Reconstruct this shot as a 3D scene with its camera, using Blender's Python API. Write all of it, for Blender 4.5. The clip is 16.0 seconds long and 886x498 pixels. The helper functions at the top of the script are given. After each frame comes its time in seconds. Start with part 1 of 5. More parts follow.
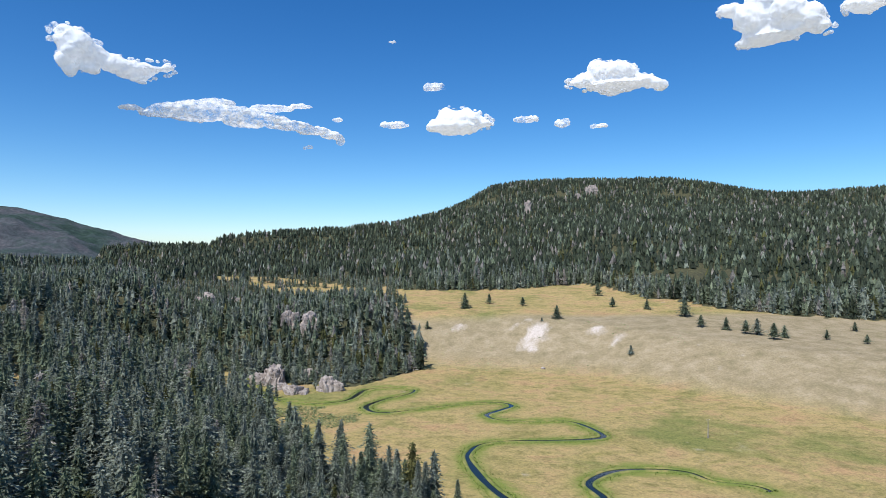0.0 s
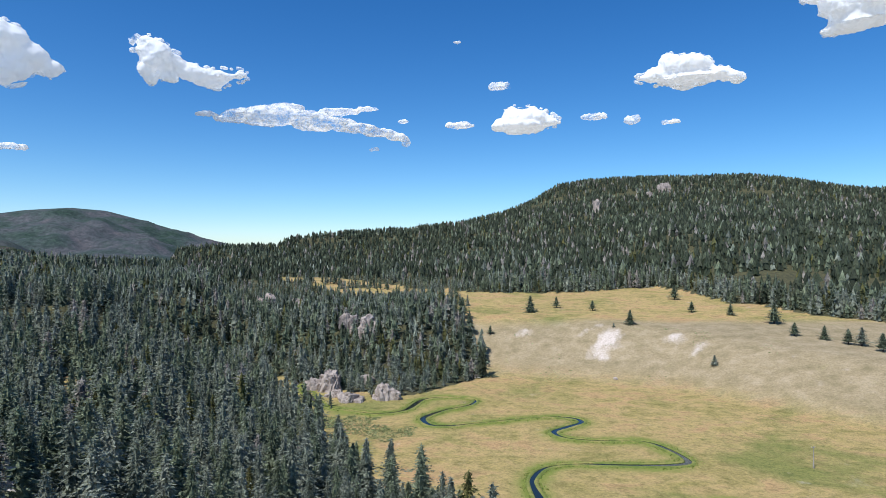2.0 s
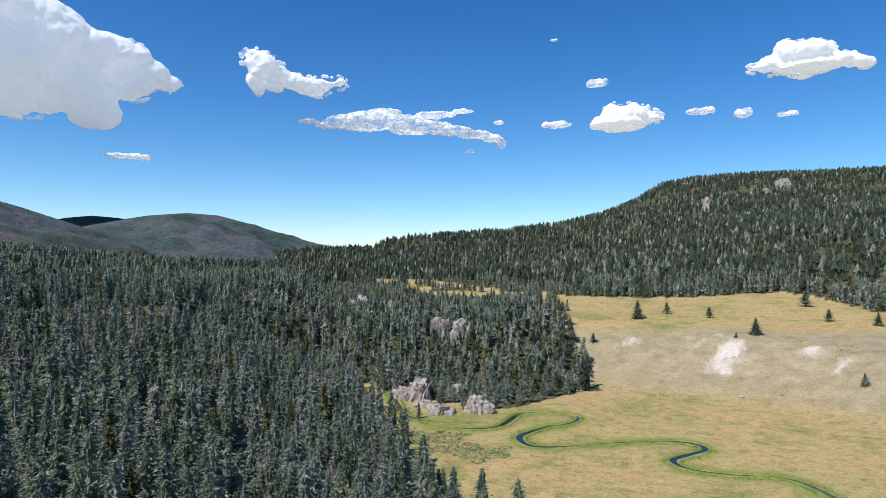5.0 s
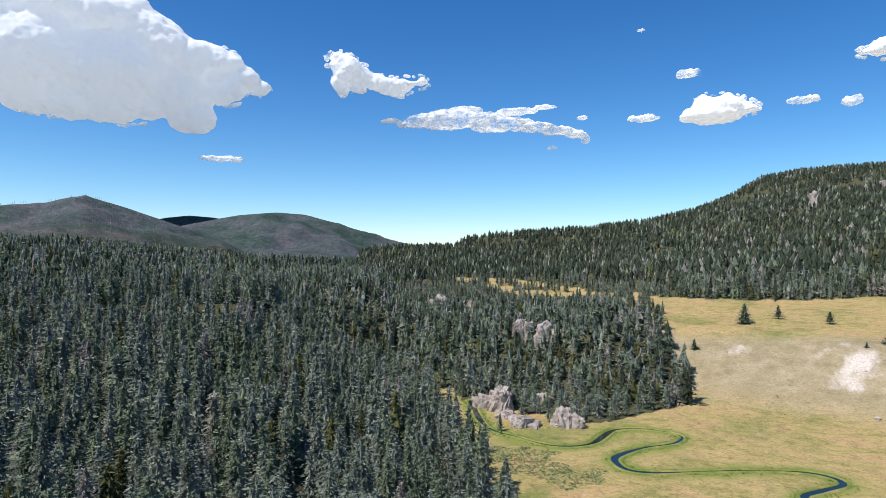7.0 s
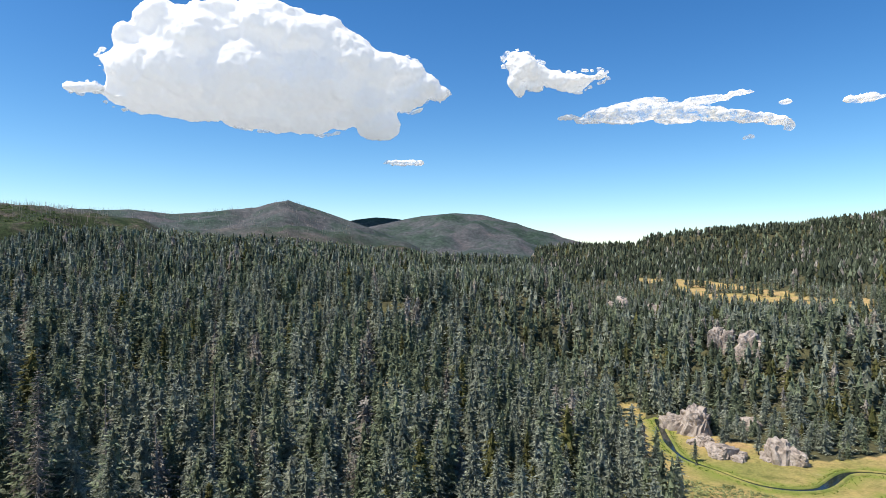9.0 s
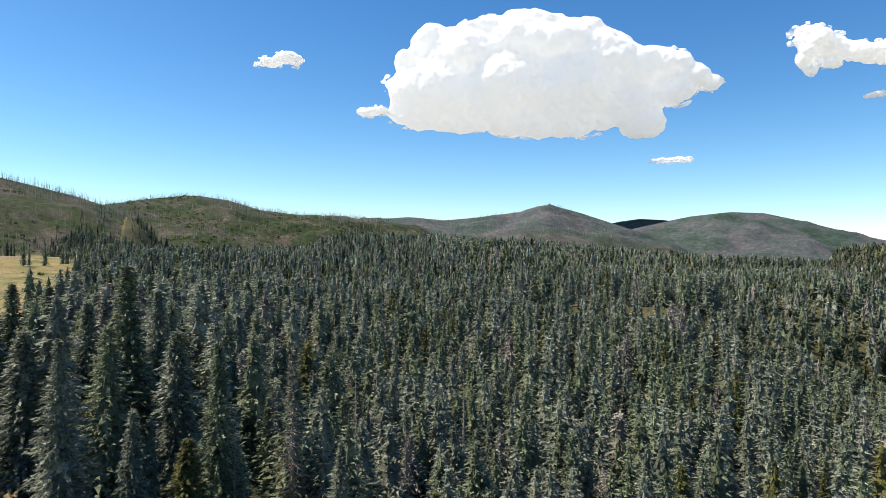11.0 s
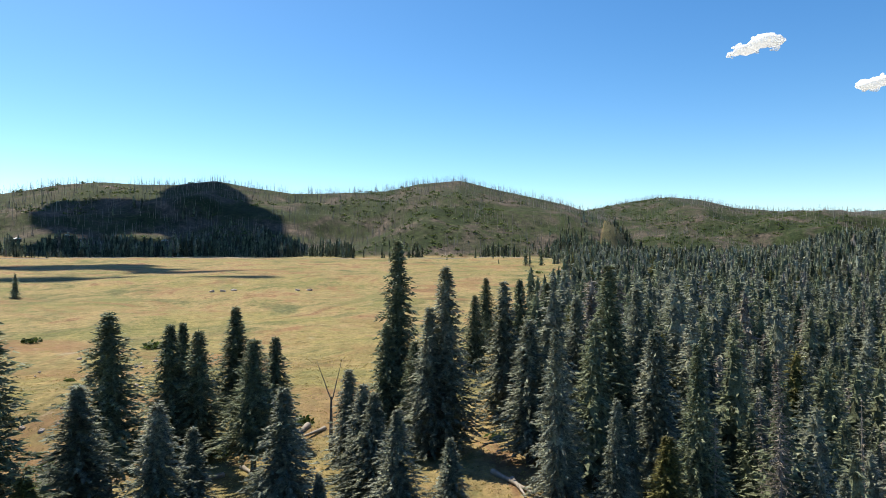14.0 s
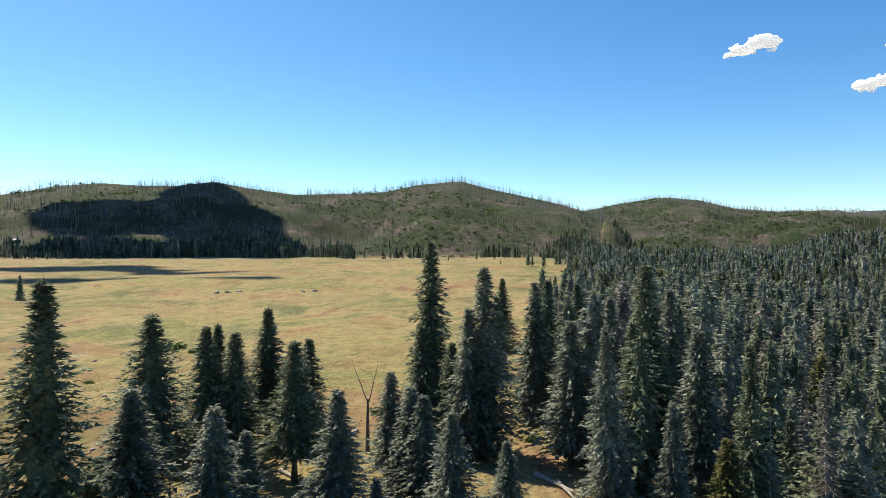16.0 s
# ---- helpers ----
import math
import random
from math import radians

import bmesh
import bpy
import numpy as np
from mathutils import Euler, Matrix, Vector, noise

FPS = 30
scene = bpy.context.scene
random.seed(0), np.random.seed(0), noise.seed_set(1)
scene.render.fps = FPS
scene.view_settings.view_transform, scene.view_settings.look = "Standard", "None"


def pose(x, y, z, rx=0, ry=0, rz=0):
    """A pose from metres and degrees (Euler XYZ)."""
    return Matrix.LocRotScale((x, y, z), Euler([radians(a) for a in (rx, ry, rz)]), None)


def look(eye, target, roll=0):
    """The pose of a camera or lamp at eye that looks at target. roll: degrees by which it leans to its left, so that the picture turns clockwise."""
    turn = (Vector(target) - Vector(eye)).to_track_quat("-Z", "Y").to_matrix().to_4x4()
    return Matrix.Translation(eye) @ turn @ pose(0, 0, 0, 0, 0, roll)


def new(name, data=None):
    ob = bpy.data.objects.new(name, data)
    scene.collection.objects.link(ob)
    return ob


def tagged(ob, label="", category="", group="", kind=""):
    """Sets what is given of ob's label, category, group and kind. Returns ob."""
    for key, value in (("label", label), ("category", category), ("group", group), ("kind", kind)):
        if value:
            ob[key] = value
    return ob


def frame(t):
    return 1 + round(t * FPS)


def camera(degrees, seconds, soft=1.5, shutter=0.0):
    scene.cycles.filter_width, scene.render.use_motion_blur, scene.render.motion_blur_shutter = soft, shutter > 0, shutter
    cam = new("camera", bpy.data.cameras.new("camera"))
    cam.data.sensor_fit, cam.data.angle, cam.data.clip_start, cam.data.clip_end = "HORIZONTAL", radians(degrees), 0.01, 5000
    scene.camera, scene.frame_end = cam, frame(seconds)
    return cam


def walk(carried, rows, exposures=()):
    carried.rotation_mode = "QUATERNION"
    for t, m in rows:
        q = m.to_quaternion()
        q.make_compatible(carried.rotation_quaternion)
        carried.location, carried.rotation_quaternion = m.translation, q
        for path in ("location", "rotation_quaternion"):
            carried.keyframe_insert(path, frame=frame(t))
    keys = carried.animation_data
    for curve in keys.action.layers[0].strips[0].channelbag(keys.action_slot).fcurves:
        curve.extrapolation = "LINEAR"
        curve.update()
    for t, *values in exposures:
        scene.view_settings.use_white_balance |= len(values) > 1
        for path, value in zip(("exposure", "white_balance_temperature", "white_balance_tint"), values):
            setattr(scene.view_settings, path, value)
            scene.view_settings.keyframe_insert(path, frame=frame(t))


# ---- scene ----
cam = camera(70.15, 16.0, soft=0.7)

# ---- the camera's flight: seconds, eye, then yaw to the left of +y, pitch up and roll in degrees ----
def heading(x, y, z, yaw, pitch, roll):
    return pose(x, y, z, 90 + pitch, 0, yaw) @ pose(0, 0, 0, 0, 0, roll)


FLIGHT = (
    (0, 0.3, 1.5, 75.2, -0.04, 0.43, 0.09),
    (0.5, 1.2, 8.0, 75.3, 0.22, 0.42, -0.00),
    (1, 1.8, 13.8, 75.4, 0.68, 0.42, -0.01),
    (1.5, 1.8, 19.1, 75.5, 3.33, 0.46, 0.03),
    (2, 1.7, 24.2, 75.4, 5.91, 0.48, 0.08),
    (2.5, 1.2, 29.1, 75.4, 7.12, 0.49, 0.07),
    (3, 0.3, 33.8, 75.5, 8.22, 0.52, 0.06),
    (3.5, -0.4, 38.6, 75.2, 9.56, 0.55, 0.15),
    (4, -1.1, 43.2, 74.9, 11.10, 0.60, 0.16),
    (4.2, -1.0, 44.4, 74.8, 11.80, 0.61, 0.12),
    (6.5, -7.5, 69.5, 73.9, 19.80, 0.63, 0.23),
    (7, -9.4, 75.1, 73.8, 21.94, 0.52, 0.21),
    (7.5, -11.8, 80.8, 73.4, 25.44, 0.56, 0.18),
    (8, -14.7, 86.0, 73.3, 29.55, 0.59, 0.09),
    (8.2, -15.5, 89.4, 73.1, 31.46, 0.53, 0.16),
    (10.3, -24.2, 106.6, 71.9, 49.50, 0.56, 0.20),
    (10.5, -24.2, 107.2, 71.8, 52.14, 0.58, 0.21),
    (11, -24.1, 107.7, 71.7, 61.36, 0.62, 0.24),
    (11.1, -23.8, 107.6, 71.5, 63.73, 0.53, 0.04),
    (11.5, -23.8, 107.9, 71.6, 73.91, 0.67, 0.08),
    (12, -24.0, 108.1, 71.7, 80.21, 0.62, 0.15),
    (12.5, -24.2, 107.8, 71.7, 81.64, 0.59, 0.12),
    (12.6, -24.3, 107.8, 71.7, 83.29, 0.58, 0.07),
    (13, -24.3, 107.6, 71.6, 96.30, 0.58, -0.00),
    (13.5, -24.2, 107.7, 71.6, 102.44, 0.56, 0.12),
    (14, -24.4, 107.3, 71.6, 102.41, 0.57, 0.10),
    (14.5, -24.4, 105.6, 71.6, 102.24, 0.57, 0.09),
    (15, -24.1, 103.3, 71.7, 102.10, 0.57, 0.06),
    (15.5, -23.9, 102.1, 71.6, 102.11, 0.61, 0.07),
    (16, -24.0, 102.0, 71.6, 102.14, 0.63, 0.02),
)
walk(cam, [(t, heading(*row)) for t, *row in FLIGHT], exposures=((0.0, 0.24, 6050, 10), (7.0, 0.36, 6350, 10), (10.5, 0.74, 7400, 9), (13.0, 0.80, 7650, 8), (16.0, 0.80, 7650, 8)))

# ---- world and sun ----
SUN_AZ, SUN_EL = 146.0, 56.0          # azimuth to the left of +y, elevation
world = bpy.data.worlds.new("sky")
scene.world = world
world.use_nodes = True
wn, wl = world.node_tree.nodes, world.node_tree.links
wn.clear()
sky = wn.new("ShaderNodeTexSky")
sky.sky_type = "NISHITA"
sky.sun_disc = False
sky.sun_elevation = radians(SUN_EL)
sky.sun_rotation = radians(-SUN_AZ)
sky.altitude = 2600
sky.air_density, sky.dust_density, sky.ozone_density = 1.0, 2.2, 1.6
hue = wn.new("ShaderNodeHueSaturation")
# deeper violet-blue overhead, clearer cyan towards the horizon
grey, turn_hue = wn.new("ShaderNodeRGBToBW"), wn.new("ShaderNodeMapRange")
turn_hue.inputs["From Min"].default_value, turn_hue.inputs["From Max"].default_value = 1.6, 5.0
turn_hue.inputs["To Min"].default_value, turn_hue.inputs["To Max"].default_value = 0.504, 0.494
wl.new(sky.outputs[0], grey.inputs[0])
wl.new(grey.outputs[0], turn_hue.inputs["Value"])
wl.new(turn_hue.outputs["Result"], hue.inputs["Hue"])
hue.inputs["Saturation"].default_value = 1.36
bg = wn.new("ShaderNodeBackground")
bg.inputs["Strength"].default_value = 0.122
wout = wn.new("ShaderNodeOutputWorld")
wl.new(sky.outputs[0], hue.inputs["Color"])
wl.new(hue.outputs[0], bg.inputs["Color"])
wl.new(bg.outputs[0], wout.inputs[0])
sun_data = bpy.data.lights.new("sun", "SUN")
sun_data.energy, sun_data.angle, sun_data.color = 4.8, radians(0.53), (1.0, 0.95, 0.87)
sun = new("sun", sun_data)
sa, se = radians(SUN_AZ), radians(SUN_EL)
SUN_DIR = Vector((-math.sin(sa) * math.cos(se), math.cos(sa) * math.cos(se), math.sin(se)))
sun.matrix_world = look(SUN_DIR * 3000, (0, 0, 0))

# ---- materials ----
def material(name):
    m = bpy.data.materials.new(name)
    m.use_nodes = True
    nt = m.node_tree
    b = nt.nodes["Principled BSDF"]
    return m, nt, b


def ramp(nt, fac, stops):
    r = nt.nodes.new("ShaderNodeValToRGB")
    el = r.color_ramp.elements
    while len(el) < len(stops):
        el.new(0.5)
    for e, (p, c) in zip(el, stops):
        e.position, e.color = p, (*c, 1)
    nt.links.new(fac, r.inputs[0])
    return r.outputs[0]


def noise_at(nt, scale, detail=5.0, rough=0.6, stretch=None, warp=0.0):
    g = nt.nodes.new("ShaderNodeNewGeometry")
    v = g.outputs["Position"]
    if stretch:
        mp = nt.nodes.new("ShaderNodeMapping")
        mp.inputs["Scale"].default_value = stretch
        nt.links.new(v, mp.inputs[0])
        v = mp.outputs[0]
    n = nt.nodes.new("ShaderNodeTexNoise")
    n.inputs["Scale"].default_value, n.inputs["Detail"].default_value = scale, detail
    n.inputs["Roughness"].default_value, n.inputs["Distortion"].default_value = rough, warp
    nt.links.new(v, n.inputs["Vector"])
    return n.outputs["Fac"]


def mix(nt, fac, a, b, blend="MIX"):
    m = nt.nodes.new("ShaderNodeMix")
    m.data_type, m.blend_type = "RGBA", blend
    for sock, val in ((m.inputs[0], fac), (m.inputs[6], a), (m.inputs[7], b)):
        if isinstance(val, (int, float)):
            sock.default_value = val
        elif isinstance(val, tuple):
            sock.default_value = (*val, 1)
        else:
            nt.links.new(val, sock)
    return m.outputs[2]


def bump(nt, b, height, strength, distance):
    n = nt.nodes.new("ShaderNodeBump")
    n.inputs["Strength"].default_value, n.inputs["Distance"].default_value = strength, distance
    nt.links.new(height, n.inputs["Height"])
    nt.links.new(n.outputs[0], b.inputs["Normal"])


def attr(nt, name):
    a = nt.nodes.new("ShaderNodeAttribute")
    a.attribute_name = name
    return a


def band(nt, fac, lo, hi):
    m = nt.nodes.new("ShaderNodeMapRange")
    m.interpolation_type = "SMOOTHSTEP"
    m.inputs["From Min"].default_value, m.inputs["From Max"].default_value = lo, hi
    nt.links.new(fac, m.inputs["Value"])
    return m.outputs["Result"]


def calc(nt, op, a, b):
    m = nt.nodes.new("ShaderNodeMath")
    m.operation, m.use_clamp = op, False
    for sock, val in zip(m.inputs, (a, b)):
        if isinstance(val, (int, float)):
            sock.default_value = val
        else:
            nt.links.new(val, sock)
    return m.outputs[0]


def needles(name, dark, mid, light, tree_scale=0.16):
    """Conifer foliage: varies from tree to tree and from sprig to sprig."""
    m, nt, b = material(name)
    g = nt.nodes.new("ShaderNodeNewGeometry")
    per_tree = noise_at(nt, tree_scale, 2.0, 0.5)
    c = ramp(nt, per_tree, ((0.32, dark), (0.5, mid), (0.68, light)))
    v = ramp(nt, g.outputs["Random Per Island"], ((0.0, (0.6, 0.6, 0.6)), (0.55, (0.98, 0.98, 0.98)), (1.0, (1.42, 1.4, 1.33))))
    fine = ramp(nt, noise_at(nt, 2.6, 4, 0.7), ((0.36, (0.62, 0.63, 0.64)), (0.5, (0.98, 0.98, 0.98)), (0.64, (1.38, 1.36, 1.32))))
    tufted = ramp(nt, noise_at(nt, 0.7, 3, 0.65), ((0.36, (0.76, 0.77, 0.76)), (0.5, (1.0, 1.0, 1.0)), (0.64, (1.24, 1.24, 1.22))))
    tint = mix(nt, 1.0, mix(nt, 1.0, mix(nt, 1.0, c, v, "MULTIPLY"), tufted, "MULTIPLY"), fine, "MULTIPLY")
    bump(nt, b, noise_at(nt, 3.5, 3, 0.7), 0.8, 0.25)
    nt.links.new(tint, b.inputs["Base Color"])
    through_light = nt.nodes.new("ShaderNodeBsdfTranslucent")
    nt.links.new(tint, through_light.inputs["Color"])
    both = nt.nodes.new("ShaderNodeMixShader")
    both.inputs[0].default_value = 0.33
    nt.links.new(b.outputs[0], both.inputs[1])
    nt.links.new(through_light.outputs[0], both.inputs[2])
    nt.links.new(both.outputs[0], nt.nodes["Material Output"].inputs["Surface"])
    b.inputs["Roughness"].default_value = 0.6
    b.inputs["Specular IOR Level"].default_value = 0.25
    return m


def plain(name, stops, scale, rough=0.85, bump_scale=None, bump_strength=0.5, bump_dist=0.05, stretch=None):
    m, nt, b = material(name)
    n = noise_at(nt, scale, 6.0, 0.65, stretch)
    nt.links.new(ramp(nt, n, stops), b.inputs["Base Color"])
    b.inputs["Roughness"].default_value = rough
    b.inputs["Specular IOR Level"].default_value = 0.25
    if bump_scale:
        bump(nt, b, noise_at(nt, bump_scale, 8.0, 0.7), bump_strength, bump_dist)
    return m


M_BLUE = needles("blue_spruce_needles", (0.126, 0.151, 0.115), (0.200, 0.229, 0.185), (0.284, 0.310, 0.258))
M_GREEN = needles("green_fir_needles", (0.102, 0.129, 0.085), (0.157, 0.193, 0.126), (0.224, 0.259, 0.173))
M_PINE = needles("pine_needles", (0.034, 0.046, 0.027), (0.054, 0.070, 0.042), (0.082, 0.098, 0.060), 0.05)
M_OLIVE = needles("yellowing_needles", (0.08, 0.085, 0.03), (0.11, 0.115, 0.04), (0.15, 0.14, 0.05))
M_DEAD = needles("bare_grey_twigs", (0.169, 0.156, 0.137), (0.260, 0.240, 0.215), (0.351, 0.325, 0.299))
M_BARK = plain("bark", ((0.3, (0.05, 0.038, 0.03)), (0.7, (0.13, 0.10, 0.08))), 1.5, 0.95, 6.0, 0.8, 0.05, (1, 1, 0.2))
M_GREYWOOD = plain("weathered_wood", ((0.3, (0.16, 0.145, 0.125)), (0.7, (0.36, 0.33, 0.30))), 1.2, 0.9, 5.0, 0.6, 0.04, (1, 1, 0.25))
M_CHAR = plain("burnt_wood", ((0.3, (0.05, 0.045, 0.045)), (0.7, (0.20, 0.185, 0.175))), 0.3, 0.95)
M_ROCK = plain("pale_tuff", ((0.28, (0.13, 0.105, 0.09)), (0.45, (0.30, 0.255, 0.225)), (0.72, (0.46, 0.41, 0.37))), 0.35, 0.9, 1.3, 1.0, 0.5)
M_SHRUB = needles("shrub_leaves", (0.038, 0.064, 0.019), (0.068, 0.105, 0.030), (0.098, 0.135, 0.045))
M_SAGE = needles("sage_leaves", (0.175, 0.224, 0.096), (0.237, 0.287, 0.132), (0.288, 0.336, 0.168))
M_SEDGE = needles("sedge_blades", (0.11, 0.17, 0.03), (0.17, 0.235, 0.045), (0.24, 0.29, 0.07))
M_STRAW = needles("dry_grass_blades", (0.26, 0.22, 0.08), (0.34, 0.28, 0.11), (0.40, 0.34, 0.15))


# ---- the lie of the land ----
def lattice(ix, iy, seed):
    n = (ix.astype(np.int64) * 374761393 + iy.astype(np.int64) * 668265263 + seed * 1442695041) & 0x7FFFFFFF
    n = ((n ^ (n >> 13)) * 1274126177) & 0x7FFFFFFF
    return ((n ^ (n >> 16)) & 0xFFFF) / 32767.5 - 1.0


def fbm(x, y, size, octaves=4, seed=0):
    total, amp = 0.0, 1.0
    for k in range(octaves):
        u, v = x / size, y / size
        iu, iv = np.floor(u), np.floor(v)
        fu, fv = u - iu, v - iv
        fu, fv = fu * fu * (3 - 2 * fu), fv * fv * (3 - 2 * fv)
        a, b = lattice(iu, iv, seed + k), lattice(iu + 1, iv, seed + k)
        c, d = lattice(iu, iv + 1, seed + k), lattice(iu + 1, iv + 1, seed + k)
        total = total + amp * ((a * (1 - fu) + b * fu) * (1 - fv) + (c * (1 - fu) + d * fu) * fv)
        amp, size = amp * 0.5, size * 0.5
    return total


def smooth(t):
    t = np.clip(t, 0, 1)
    return t * t * (3 - 2 * t)


def interp(x, *pairs):
    px, py = zip(*sorted(pairs))
    return np.interp(x, px, py)


EX, EY, EZ = -24.0, 105.0, 71.6       # where the flight ends


def polar(x, y, ox=EX, oy=EY):
    return np.degrees(np.arctan2(-(x - ox), y - oy)), np.hypot(x - ox, y - oy)


def wood_edge(y):
    """The x at which the near wood gives way to the river meadow."""
    return interp(y, (-200, 60), (0, 45), (120, 22), (150, 10), (200, -14), (250, -58), (300, -86), (340, -114), (420, -150))


def toe(x):
    """The y at which the far hill rises out of the meadow."""
    return interp(x, (-160, 372), (-110, 385), (-70, 372), (-20, 412), (40, 402), (100, 380), (195, 278), (320, 215), (700, 60))


def mesa_front(x):
    """The y of the lower edge of the wood on the table mountain."""
    return interp(x, (-420, 1030), (-330, 975), (-250, 900), (-150, 835), (-75, 715), (-40, 650), (67, 645), (150, 690), (185, 575), (208, 556),
                  (231, 505), (268, 487), (330, 468), (500, 425), (900, 300))


def ridge(az, r, crest, distance, foot, base, back=0.25, shape=1.0):
    """A range seen from the flight's end: crest as elevation over azimuth."""
    el = interp(az, *crest) + 0.2
    top = EZ + distance * np.tan(np.radians(el))
    t = np.clip((r - foot) / (distance - foot), 0, 1)
    rise = (1 - (1 - t) ** 1.6) * 0.35 + 0.65 * t ** shape
    z = base + (top - base) * rise
    return np.where(r > distance, top - (r - distance) * back, z)


HILLS = ((142, 3.2), (137.4, 4.3), (135.6, 4.7), (133.8, 5.2), (130.7, 5.6), (127.9, 5.55), (125.3, 5.65), (122.2, 6.15), (119.4, 5.7),
         (115.6, 5.25), (111.7, 5.4), (107.6, 5.6), (104.6, 6.3), (100.7, 6.6), (97.4, 5.7), (93.8, 4.9), (91.3, 4.3),
         (88.9, 3.5), (85, 2.0), (80, 0.0), (150, 2.0), (160, 1.0))
HILLS_2 = ((97, 2.0), (92, 3.2), (88.9, 3.9), (86.5, 4.35), (84.1, 4.7), (82.5, 4.8), (80.1, 4.5), (77.5, 3.75), (73.4, 3.3), (71.1, 3.4),
           (67.2, 2.9), (63, 2.5), (55, 1.0))
PEAKS = ((78, 2.6), (70.8, 3.1), (66.2, 3.1), (63.7, 3.28), (60.6, 3.0), (57.5, 3.28), (53.9, 3.65), (51.8, 4.2), (51.2, 4.45), (50.6, 4.2), (48.5, 3.6),
         (45.6, 2.6), (41.9, 1.34), (38.7, 0.36), (34, -0.5))
FAR_MT = ((50, 0.6), (46, 1.6), (44.2, 2.2), (41.9, 2.75), (39.6, 3.2), (36.6, 3.5), (34.1, 3.34), (31.7, 2.7), (29.5, 2.05), (26.3, 1.1), (23, 0.4), (18, 0.0))
DARK_MT = ((52, 1.0), (47.0, 2.4), (45.6, 2.8), (43.7, 3.05), (41.4, 2.9), (39.6, 2.45), (35, 1.0))
NEAR_WOOD = ((92, 0.6), (81, 0.9), (72.9, 1.0), (63.8, 0.75), (53.8, 0.35), (45.6, -0.4), (38.6, -1.1), (33.7, -1.3), (25, -1.5))
MESA = ((28, 0.2), (24.7, 0.45), (20.3, 0.5), (19.0, 1.15), (17.6, 1.4), (9.4, 2.05), (4.3, 2.6), (0.2, 3.55), (-2.4, 4.65), (-4.4, 5.9), (-7, 6.25),
        (-11, 6.4), (-20.5, 6.2), (-24.8, 5.3), (-28.1, 4.7), (-30.8, 4.7), (-35.1, 4.8), (-45, 4.6), (-60, 3.0))


